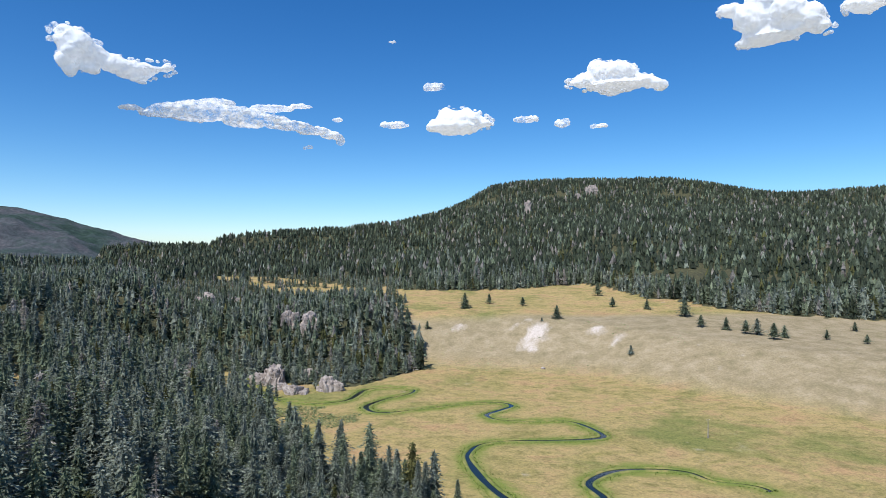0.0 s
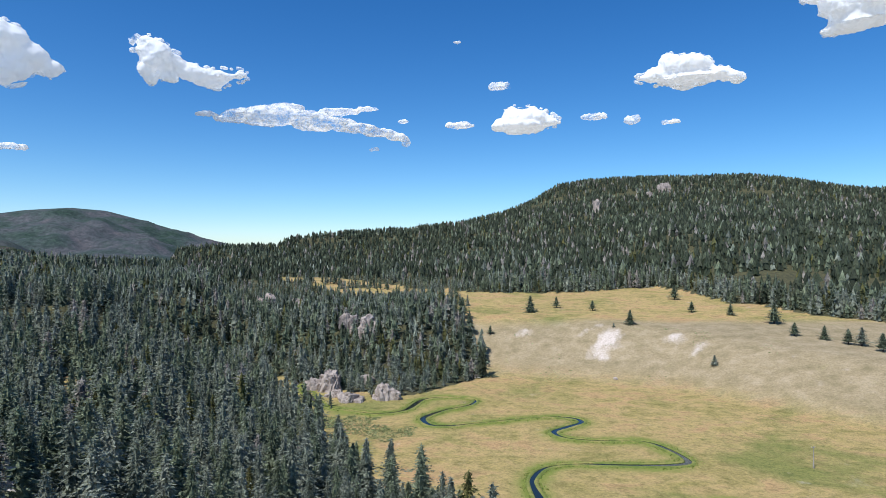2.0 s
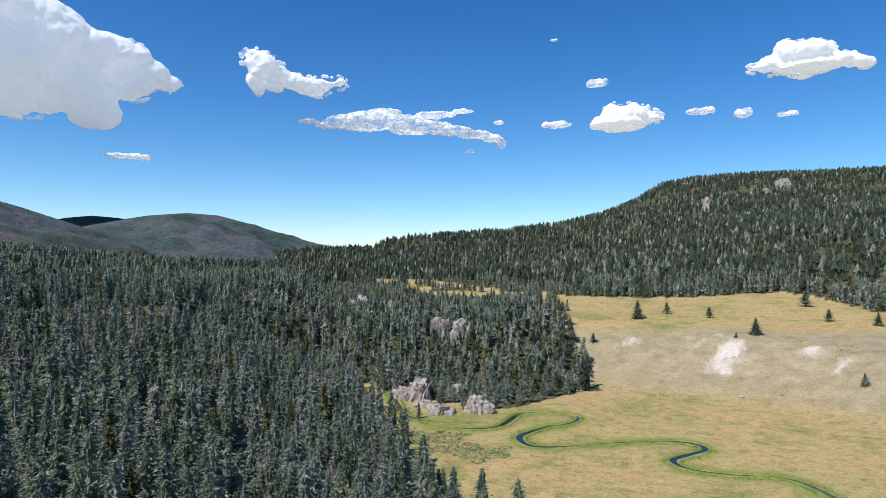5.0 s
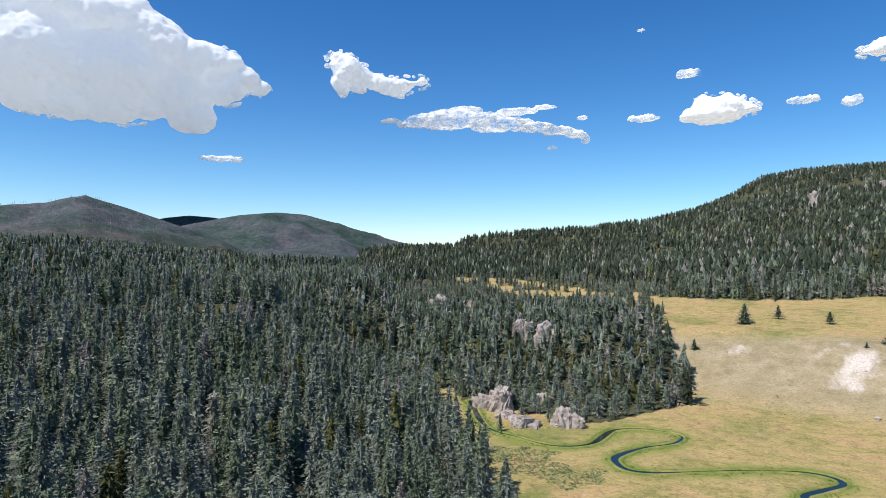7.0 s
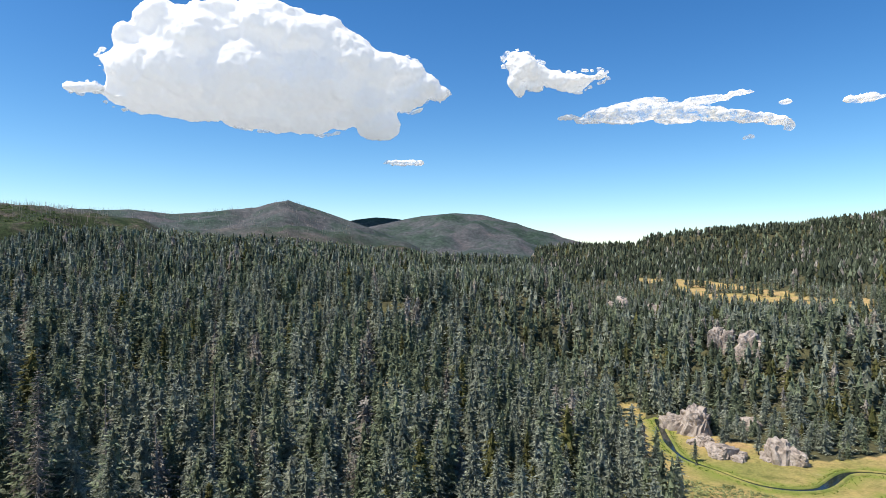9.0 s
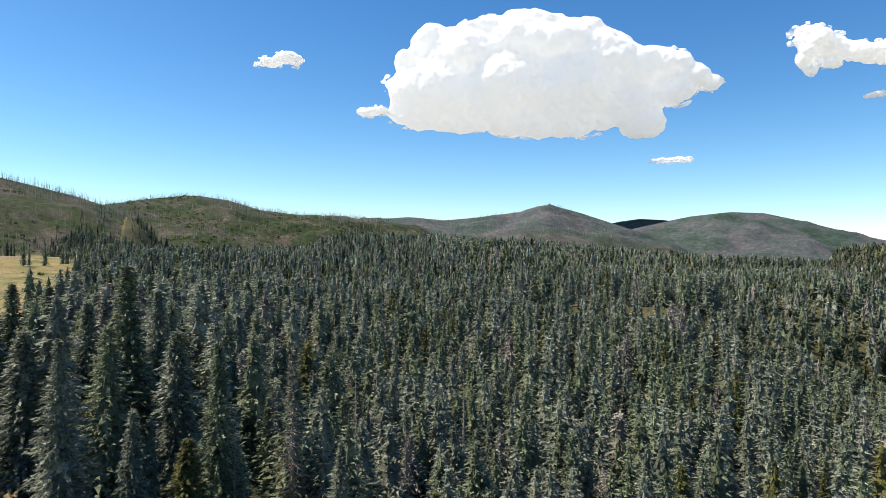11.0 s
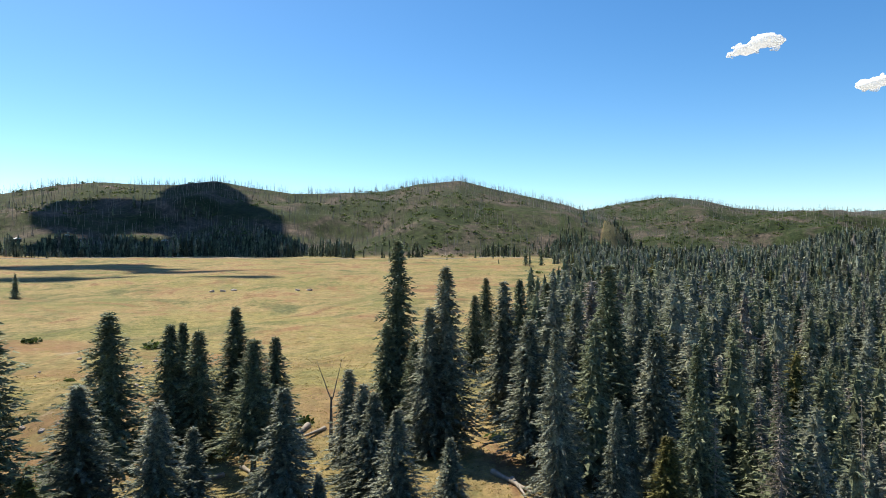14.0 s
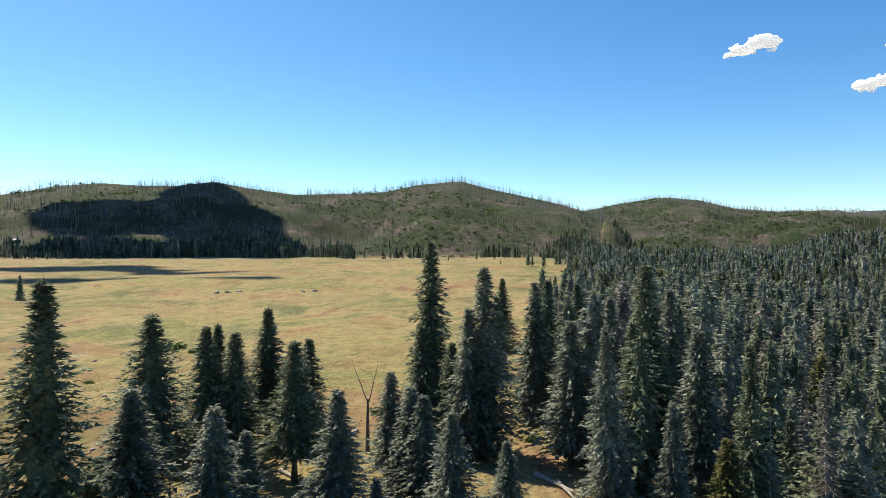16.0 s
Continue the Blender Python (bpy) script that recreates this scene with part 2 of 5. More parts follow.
def land(x, y):
    x, y = np.asarray(x, float), np.asarray(y, float)
    az, r = polar(x, y)
    az0, r0 = polar(x, y, 0.0, 0.0)
    # river meadow and the hill with its bench
    s = y - toe(x)
    hb = interp(x, (-140, 24), (-60, 30), (0, 26), (90, 25), (200, 19), (330, 12), (600, 9))
    hill = hb * smooth(s / 95) + np.maximum(0, s - 70) * interp(x, (-150, 0.01), (-60, 0.03), (0, 0.07)) + 12 * smooth((y - 700) / 200) * smooth((-x - 60) / 120)
    # the table mountain
    m = y - mesa_front(x)
    el = interp(az0, *MESA)
    dist = interp(az0, (30, 1500), (15, 1500), (5, 1700), (-5, 1950), (-40, 1950))
    top = 75 + dist * np.tan(np.radians(el))
    front = r0 - m * 0.95
    t = np.clip((r0 - front) / np.maximum(dist - front, 200), 0, 1)
    prof = interp(t, (0, 0), (0.4, 0.27), (0.74, 0.60), (0.82, 0.72), (0.92, 0.93), (1, 1))
    zf = np.minimum(hill, 46.0)
    mesa = zf + (top - zf) * prof
    mesa = np.where(r0 > dist, top - (r0 - dist) * 0.08, mesa) + fbm(x, y, 260, 3, 5) * 16 * smooth(t * 4) * (1 - smooth((t - 0.6) * 2.5))
    right = np.where(m > 0, np.maximum(mesa, zf), hill)
    # the wooded slope and the high meadow seen from the flight's end
    rim = EZ + 700 * np.tan(np.radians(interp(az, *NEAR_WOOD)))
    bowl = np.where(r < 340, interp(r, (0, 34), (60, 25), (110, 17), (200, 22), (340, 45)),
                    45 + (rim - 45) * smooth((r - 340) / 420) - np.maximum(0, r - 800) * 0.02)
    bowl = np.where(r < 340, bowl * interp(az, (20, 0.55), (45, 0.75), (62, 1.0)), bowl)
    high = interp(r, (0, 43), (60, 45), (110, 46), (250, 44.5), (400, 48.5), (540, 57), (800, 67), (1000, 71), (1300, 74))
    edge = y - (113 + np.maximum(0, -x - 100) * 0.32)
    left = high + (bowl - high) * smooth((edge + 12) / 62)
    # river floor: everything left of the wood's edge climbs away from it
    w = wood_edge(y) - x
    left = left * smooth((w + 6) / 110)
    left = left * (1 - 0.55 * smooth((62 - y) / 60) * smooth((x + 130) / 60))
    # the gorge of the river behind the crag
    gx, gy = -112 - 0.62 * (y - 345), y
    gd = np.abs(x - gx) * 0.85
    gorge = 1 - (1 - smooth((gd - 9) / 90)) * (1 - smooth((y - 395) / 110))
    left = np.where(y > 330, left * gorge + (1 - gorge) * np.clip((y - 345) * 0.045, 0, 30), left)
    k = smooth((y - 335 - 0.25 * np.maximum(0, -x - 150)) / 60) * smooth((x - gx + 15) / 30)
    z = left * (1 - k) + right * k
    z = np.where(w < 0, np.where(s > 0, right, z * (1 - smooth(-w / 25))), z)
    z = z + fbm(x, y, 60, 3, 1) * 1.1 * smooth((np.abs(z) - 2) / 8)
    rough = fbm(x, y, 330, 4, 9)
    gully = 1.2 - 3.2 * np.abs(fbm(x, y, 260, 4, 31))
    for crest, distance, foot, base, back, shape, lo in ((HILLS, 1500, 900, 68, 0.35, 1.3, 82), (HILLS_2, 2300, 1300, 55, 0.3, 1.2, 58),
                                                      (PEAKS, 3500, 1900, 50, 0.3, 1.1, 35), (FAR_MT, 4300, 2800, 40, 0.3, 1.1, 19),
                                                      (DARK_MT, 4650, 4250, 60, 0.1, 1.0, 36)):
        if distance > 3000:
            az, r = polar(x, y, -12.0, 55.0)
        q = ridge(az, r, crest, distance, foot, base, back, shape)
        q = q - 90 * (1 - smooth((az - lo) / 6))
        on = smooth((r - foot) / 250) * smooth((distance - r) / 350)
        q = q + (rough * 24 + gully * 11) * on * (distance / 2200) ** 0.5
        z = np.where(r > foot * 0.98, np.maximum(z, q), z)
    # far plain, only as the sheet runs out
    return np.where(r > 4760, np.minimum(z, 250), z)


def wooded(x, y):
    """How thickly living conifers stand, 0 to 1."""
    az, r = polar(x, y)
    n = fbm(x, y, 45, 3, 77)
    w = wood_edge(y) - x
    left = (w > 2 + 5 * n) & ((y < 420 + 0.9 * np.maximum(0, -x - 150)) | (x < -170))
    gx = -112 - 0.62 * (y - 345)
    left &= ~((y > 300) & (y < 392) & (np.abs(x - gx) < 7 + 3 * n))
    s = y - toe(x)
    front = interp(x, (-140, 352), (-112, 385), (-95, 376), (-84, 360), (-70, 364), (-52, 356), (-40, 372), (-12, 414), (-10, 416))
    side = interp(y, (380, -22), (415, -12), (440, -18), (510, -44), (600, -66), (700, -110), (800, -170), (1000, -330))
    knoll = (y > front) & (x < side + 5 * n) & ((x > gx + 12) | (y > 392))
    gap = (x > -330) & (y > interp(x, (-330, 885), (-240, 800), (-150, 720), (-60, 590))) & (y < mesa_front(x)) & (n > -0.5)
    knoll &= ~gap
    left &= ~gap
    for cx, cy, rad in ((-232, 407, 9), (-186, 280, 7), (-176, 274, 6), (-150, 372, 9)):
        glade = np.hypot(x - cx, (y - cy) * 0.8) < rad
        left &= ~glade
        knoll &= ~glade
    mesa = (y > mesa_front(x) + 9 * n)
    ok = left | knoll | mesa
    high = (az > 91 + 3 * n) & (r > 105)
    ok &= ~high
    ok &= ~((az > 88) & (r > 900)) & ~((az > 60) & (r > 1250)) & ~((az > 22) & (r > 1700))
    return ok.astype(float)


def part(name, me_or_bm, mat, parent=None, label=""):
    """Links a bmesh or mesh as one object, under a thing where one is given."""
    me = me_or_bm
    if isinstance(me, bmesh.types.BMesh):
        me = bpy.data.meshes.new(name)
        me_or_bm.to_mesh(me)
        me_or_bm.free()
    if mat and not me.materials:
        me.materials.append(mat)
    ob = new(name, me)
    ob.parent = parent
    return tagged(ob, label)


def raw_mesh(name, verts, faces, mats=None, face_mat=None, smooth_shade=False):
    """A mesh from arrays of verts (n, 3) and faces (m, 3 or 4)."""
    me = bpy.data.meshes.new(name)
    verts, faces = np.asarray(verts, np.float32), np.asarray(faces, np.int32)
    k = faces.shape[1]
    me.vertices.add(len(verts))
    me.vertices.foreach_set("co", verts.ravel())
    me.loops.add(faces.size)
    me.loops.foreach_set("vertex_index", faces.ravel())
    me.polygons.add(len(faces))
    me.polygons.foreach_set("loop_start", np.arange(0, faces.size, k, dtype=np.int32))
    for m in mats or ():
        me.materials.append(m)
    if face_mat is not None:
        me.polygons.foreach_set("material_index", np.asarray(face_mat, np.int32))
    me.polygons.foreach_set("use_smooth", np.full(len(faces), smooth_shade))
    me.update(calc_edges=True)
    return me


# ---- the river's course, from the gorge to the lower meadow ----
COURSE = ((-116, 377), (-94, 335), (-77, 324), (-61, 318), (-48, 326), (-42, 349), (-30, 356), (-19, 354), (-15, 349), (-18, 339), (-28, 329), (-35, 318),
          (-37, 310), (-32, 301), (-23, 301), (-7, 309), (10, 317), (25, 321), (33, 318), (34, 312), (27, 304), (21, 296), (25, 288), (37, 285), (55, 286),
          (63, 277), (67, 263), (61, 258), (45, 256), (26, 255), (15, 250), (10, 239), (10, 230), (13, 215), (17, 202), (22, 191), (30, 175), (41, 180),
          (50, 194), (48, 207), (53, 215), (62, 221), (75, 222), (85, 219), (90, 211), (98, 208), (103, 205), (105, 200))


def spline(points, step):
    p = np.array(points, float)
    p = np.vstack([2 * p[0] - p[1], p, 2 * p[-1] - p[-2]])
    out = []
    for i in range(1, len(p) - 2):
        n = max(2, int(np.linalg.norm(p[i + 1] - p[i]) / step))
        for t in np.arange(n) / n:
            a, b, c, d = p[i - 1], p[i], p[i + 1], p[i + 2]
            out.append(0.5 * (2 * b + (c - a) * t + (2 * a - 5 * b + 4 * c - d) * t * t + (3 * b - a - 3 * c + d) * t ** 3))
    return np.array(out)


river_line = spline(COURSE, 1.5)


def to_river(x, y):
    x, y = np.asarray(x), np.asarray(y)
    d = np.full(x.shape, 1e9)
    near = (np.abs(x) < 180) & (y > 120) & (y < 430)
    if near.any():
        q = np.stack([x[near], y[near]], -1)
        best = np.full(len(q), 1e9)
        for c in river_line[::2]:
            best = np.minimum(best, np.hypot(q[:, 0] - c[0], q[:, 1] - c[1]))
        d[near] = best
    return d


SCARS = ((70, 456, 10, 17), (108, 440, 9, 12), (14, 470, 11, 9), (54, 466, 5, 8), (62, 440, 10, 9), (118, 428, 14, 8))


def scree_at(x, y):
    s = np.zeros(np.shape(x))
    for cx, cy, rx, ry in SCARS:
        s = np.maximum(s, 1 - np.hypot((x - cx) / rx, (y - cy) / ry) * 0.68)
    return np.clip(s + 0.4 * fbm(x, y, 7, 3, 55) * (s > -0.3), 0, 1)


# ---- ground: one sheet, in rings round the flight ----
GX, GY = -14.0, 70.0
fine = np.arange(-44, 145.01, 0.45)
coarse = np.arange(145.01 + 4, 360 - 44 - 1, 4.0)
angles = np.radians(np.concatenate([fine, coarse]))
rings = np.concatenate([[0.0, 20, 40, 60], 60 * 1.0172 ** np.arange(1, 258)])
A, R = np.meshgrid(angles, rings)
gx, gy = GX - np.sin(A) * R, GY + np.cos(A) * R
gz = land(gx, gy)
na, nr = len(angles), len(rings)
verts = np.stack([gx, gy, gz], -1).reshape(-1, 3)
i, j = np.meshgrid(np.arange(nr - 1), np.arange(na), indexing="ij")
j2 = (j + 1) % na
quads = np.stack([i * na + j, i * na + j2, (i + 1) * na + j2, (i + 1) * na + j], -1).reshape(-1, 4)[:, ::-1]
ground_mesh = raw_mesh("ground", verts, quads, smooth_shade=True)
fx, fy = verts[:, 0], verts[:, 1]
gaz, gr = polar(fx, fy)
cover = {
    "wood": wooded(fx, fy) * (gr < 2200) * (1 - smooth((gaz - 88) / 5) * (gr > 45)),
    "lush": np.exp(-to_river(fx, fy) / 6.0),
    "scree": scree_at(fx, fy),
    "slope": smooth((fy - toe(fx) + 5) / 40) * (fx > -60) * (fy < mesa_front(fx)) * smooth((500 - fy + (fx - 60) * 0.02) / 25),
    "burnt": smooth((gr - interp(gaz, (20, 1750), (60, 1300), (82, 1000), (90, 880))) / 60) * (gaz > 20) * (1 - (wooded(fx, fy))),
    # grows with distance, for the haze put into the far hills' colour
    "haze": smooth((gr - 1900) / 900),
    "high": smooth((gaz - 86) / 6) * (gr < 1000) * smooth((gr - 30) / 30),
}
for name, value in cover.items():
    ground_mesh.attributes.new(name, "FLOAT", "POINT").data.foreach_set("value", np.asarray(value, np.float32).ravel())

M_GROUND, nt, b = material("grassland")
big, mid_n, small = noise_at(nt, 0.012, 6, 0.65, None, 0.8), noise_at(nt, 0.045, 9, 0.72, (1.0, 1.25, 1.0), 0.6), noise_at(nt, 0.9, 6, 0.7)
meadow = ramp(nt, mid_n, ((0.30, (0.189, 0.178, 0.060)), (0.42, (0.278, 0.226, 0.090)), (0.50, (0.352, 0.272, 0.120)), (0.58, (0.367, 0.252, 0.126)), (0.70, (0.399, 0.223, 0.138))))
meadow = mix(nt, band(nt, big, 0.50, 0.68), meadow, (0.18, 0.185, 0.06))
meadow = mix(nt, 0.75, meadow, ramp(nt, small, ((0.3, (0.55, 0.55, 0.5)), (0.5, (1, 1, 1)), (0.7, (1.4, 1.35, 1.25)))), "MULTIPLY")
tussock = ramp(nt, noise_at(nt, 0.22, 7, 0.78, None, 0.5), ((0.36, (0.62, 0.66, 0.6)), (0.5, (1, 1, 1)), (0.64, (1.22, 1.18, 1.12))))
meadow = mix(nt, 0.85, meadow, tussock, "MULTIPLY")
streaks = noise_at(nt, 0.022, 9, 0.74, (0.8, 1.2, 1.0), 0.7)
high_c = ramp(nt, streaks, ((0.36, (0.085, 0.095, 0.045)), (0.44, (0.15, 0.138, 0.068)), (0.49, (0.215, 0.178, 0.088)), (0.545, (0.24, 0.185, 0.098)), (0.60, (0.19, 0.118, 0.068)), (0.67, (0.13, 0.09, 0.058))))
high_c = mix(nt, band(nt, noise_at(nt, 0.011, 5, 0.65, None, 1.0), 0.50, 0.62), high_c, mix(nt, 0.4, high_c, (0.17, 0.17, 0.06)))
high_c = mix(nt, 0.75, high_c, ramp(nt, small, ((0.3, (0.5, 0.52, 0.5)), (0.5, (1, 1, 1)), (0.7, (1.4, 1.35, 1.25)))), "MULTIPLY")
high_c = mix(nt, 1.0, high_c, tussock, "MULTIPLY")
rust = band(nt, noise_at(nt, 0.013, 8, 0.7, (1.3, 0.8, 1.0), 0.9), 0.53, 0.64)
damp = band(nt, noise_at(nt, 0.019, 8, 0.68, (0.8, 1.1, 1.7), 0.6), 0.54, 0.66)
high_c = mix(nt, calc(nt, "MULTIPLY", rust, 0.75), high_c, mix(nt, small, (0.12, 0.068, 0.04), (0.26, 0.15, 0.085)))
high_c = mix(nt, calc(nt, "MULTIPLY", damp, 0.7), high_c, mix(nt, small, (0.07, 0.085, 0.035), (0.17, 0.18, 0.075)))
col = mix(nt, attr(nt, "high").outputs["Fac"], meadow, high_c)
slope_c = ramp(nt, noise_at(nt, 0.1, 6, 0.7), ((0.3, (0.20, 0.168, 0.095)), (0.5, (0.285, 0.23, 0.14)), (0.7, (0.36, 0.295, 0.195))))
slope_c = mix(nt, 0.6, slope_c, ramp(nt, small, ((0.3, (0.6, 0.6, 0.58)), (0.5, (1, 1, 1)), (0.7, (1.3, 1.3, 1.25)))), "MULTIPLY")
col = mix(nt, attr(nt, "slope").outputs["Fac"], col, slope_c)
lush_f = band(nt, calc(nt, "ADD", attr(nt, "lush").outputs["Fac"], calc(nt, "MULTIPLY", calc(nt, "SUBTRACT", mid_n, 0.5), 1.9)), 0.12, 0.75)
col = mix(nt, lush_f, col, mix(nt, mid_n, (0.13, 0.18, 0.035), (0.22, 0.235, 0.06)))
scree_f = band(nt, calc(nt, "SUBTRACT", attr(nt, "scree").outputs["Fac"], calc(nt, "MULTIPLY", noise_at(nt, 0.35, 7, 0.75, (1.0, 0.3, 0.3), 0.5), 0.75)), -0.05, 0.62)
col = mix(nt, scree_f, col, ramp(nt, small, ((0.3, (0.36, 0.30, 0.245)), (0.6, (0.60, 0.53, 0.47)))))
floor_c = ramp(nt, noise_at(nt, 0.25, 5, 0.7), ((0.35, (0.045, 0.045, 0.028)), (0.55, (0.08, 0.078, 0.042)), (0.7, (0.13, 0.12, 0.055))))
col = mix(nt, band(nt, attr(nt, "wood").outputs["Fac"], 0.3, 0.8), col, floor_c)
burn_n = noise_at(nt, 0.011, 7, 0.68, None, 0.5)
burnt_c = ramp(nt, burn_n, ((0.38, (0.015, 0.027, 0.012)), (0.47, (0.025, 0.037, 0.016)), (0.53, (0.039, 0.043, 0.029)), (0.59, (0.060, 0.053, 0.045)), (0.68, (0.105, 0.088, 0.075))))
burnt_c = mix(nt, 0.8, burnt_c, ramp(nt, noise_at(nt, 0.10, 6, 0.8), ((0.36, (0.30, 0.34, 0.32)), (0.5, (1, 1, 1)), (0.64, (2.1, 1.95, 1.8)))), "MULTIPLY")
# far hills: burnt ground toned blue-grey, aerial haze put into the colour
haze_c = ramp(nt, noise_at(nt, 0.004, 7, 0.66, None, 0.4), ((0.34, (0.025, 0.045, 0.035)), (0.46, (0.041, 0.058, 0.055)), (0.54, (0.059, 0.067, 0.073)), (0.62, (0.073, 0.074, 0.082)), (0.74, (0.111, 0.099, 0.093))))
haze_c = mix(nt, 0.7, haze_c, ramp(nt, noise_at(nt, 0.045, 7, 0.8), ((0.36, (0.4, 0.44, 0.46)), (0.5, (1, 1, 1)), (0.64, (1.8, 1.7, 1.62)))), "MULTIPLY")
burnt_c = mix(nt, attr(nt, "haze").outputs["Fac"], burnt_c, haze_c)
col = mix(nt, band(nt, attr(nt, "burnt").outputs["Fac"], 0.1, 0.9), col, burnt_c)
nt.links.new(col, b.inputs["Base Color"])
b.inputs["Roughness"].default_value = 0.95
b.inputs["Specular IOR Level"].default_value = 0.1
bump(nt, b, noise_at(nt, 0.5, 8, 0.75), 0.9, 0.5)
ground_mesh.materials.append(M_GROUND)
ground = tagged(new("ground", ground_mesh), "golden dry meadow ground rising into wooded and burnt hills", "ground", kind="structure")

# ---- river: water between low grassy banks ----
M_WATER, nt, b = material("stream_water")
b.inputs["Base Color"].default_value = (0.012, 0.018, 0.016, 1)
b.inputs["Roughness"].default_value = 0.06
b.inputs["IOR"].default_value = 1.33
bump(nt, b, noise_at(nt, 2.0, 3, 0.5), 0.15, 0.03)
M_BANK = plain("bank_sedge", ((0.38, (0.11, 0.145, 0.03)), (0.5, (0.16, 0.185, 0.045)), (0.62, (0.27, 0.235, 0.08))), 0.12, 0.95, 1.5, 1.0, 0.3)
tang = np.gradient(river_line, axis=0)
tang /= np.linalg.norm(tang, axis=1)[:, None]
side_v = np.stack([-tang[:, 1], tang[:, 0]], -1)
along = np.arange(len(river_line))
half = 0.95 + 0.35 * np.sin(along * 0.11) + 0.15 * np.sin(along * 0.37)
rz = land(river_line[:, 0], river_line[:, 1])


def bank_rows(sgn):
    return [((sgn * 0.98, 0.0)), ((sgn * 1.0, sgn * 0.25)), ((sgn * 1.0, sgn * 0.9)), ((sgn * 1.0, sgn * 1.7))]


def strip(name, offs, heights, mat, label, cat):
    rows = []
    for (m, add), h in zip(offs, heights):
        rows.append(np.column_stack([river_line + side_v * (m * half + add)[:, None], rz + h]))
    n = len(river_line)
    f = [(a * n + t, a * n + t + 1, (a + 1) * n + t + 1, (a + 1) * n + t) for a in range(len(offs) - 1) for t in range(n - 1)]
    return tagged(new(name, raw_mesh(name, np.concatenate(rows), f, [mat], smooth_shade=True)), label, cat, kind="structure")


strip("water", [(-1.02, 0.0), (0.0, 0.0), (1.02, 0.0)], (0.08, 0.08, 0.08), M_WATER, "dark narrow stream winding through the meadow", "stream")
strip("bank", bank_rows(-1), (0.04, 0.42, 0.40, -0.1), M_BANK, "low green sedge bank along the stream", "bank")
strip("bank", bank_rows(1), (0.04, 0.42, 0.40, -0.1), M_BANK, "low green sedge bank along the stream", "bank")


# ---- gravel road along the far edge of the high meadow ----
M_ROAD = plain("pale_gravel", ((0.3, (0.26, 0.22, 0.17)), (0.7, (0.40, 0.35, 0.28))), 0.4, 0.95, 3.0, 0.5, 0.05)
bend = np.radians(np.linspace(86, 139, 130))
reach = 838 + 14 * np.sin(bend * 9) + 8 * np.sin(bend * 23)
edges = []
for off, lift in ((-3.2, 0.0), (-2.6, 0.55), (2.6, 0.55), (3.2, 0.0)):
    px, py = EX - np.sin(bend) * (reach + off), EY + np.cos(bend) * (reach + off)
    edges.append(np.column_stack([px, py, land(px, py) + lift]))
n = len(bend)
faces = [(a * n + t, a * n + t + 1, (a + 1) * n + t + 1, (a + 1) * n + t) for a in range(3) for t in range(n - 1)]
tagged(new("road", raw_mesh("road", np.concatenate(edges), faces, [M_ROAD])), "pale gravel road along the meadow under the hills", "road", kind="structure")


# ---- conifers ----
def skirts(rng, height, radius, tiers, sides, low, droop, blunt, inner=1.0):
    """Overlapping ragged cones of foliage, widest below: verts and triangles."""
    V, F = [], []
    for n in range(tiers):
        u = low + (0.97 - low) * (n / tiers) ** 0.92
        reach = radius * inner * min(1.0, (u - low) * 6 + 0.7) * (1 - u) ** blunt + 0.008 * height
        step = (0.97 - low) / tiers
        top = min(1.0, u + step * 1.7 + 0.35 * reach / height)
        b0 = len(V)
        V.append((rng.normal(0, 0.03) * reach, rng.normal(0, 0.03) * reach, top * height))
        turn = rng.uniform(0, 6.283)
        for k in range(2 * sides):
            a = turn + math.pi * (k + rng.uniform(-0.3, 0.3)) / sides
            rr = reach * (rng.uniform(0.86, 1.2) if k % 2 else rng.uniform(0.5, 0.75))
            V.append((math.cos(a) * rr, math.sin(a) * rr, u * height - droop * rr * (0.9 if k % 2 else 0.1) + rng.uniform(-0.3, 0.3) * step * height))
        for k in range(2 * sides):
            F.append((b0, b0 + 1 + k, b0 + 1 + (k + 1) % (2 * sides)))
    b0 = len(V)
    w = 0.007 * height
    V += [(w, 0, height * 0.93), (-w, w, height * 0.93), (-w, -w, height * 0.93), (0, 0, height * 1.01)]
    F += [(b0, b0 + 1, b0 + 3), (b0 + 1, b0 + 2, b0 + 3), (b0 + 2, b0, b0 + 3)]
    return np.array(V, float), np.array(F, int)


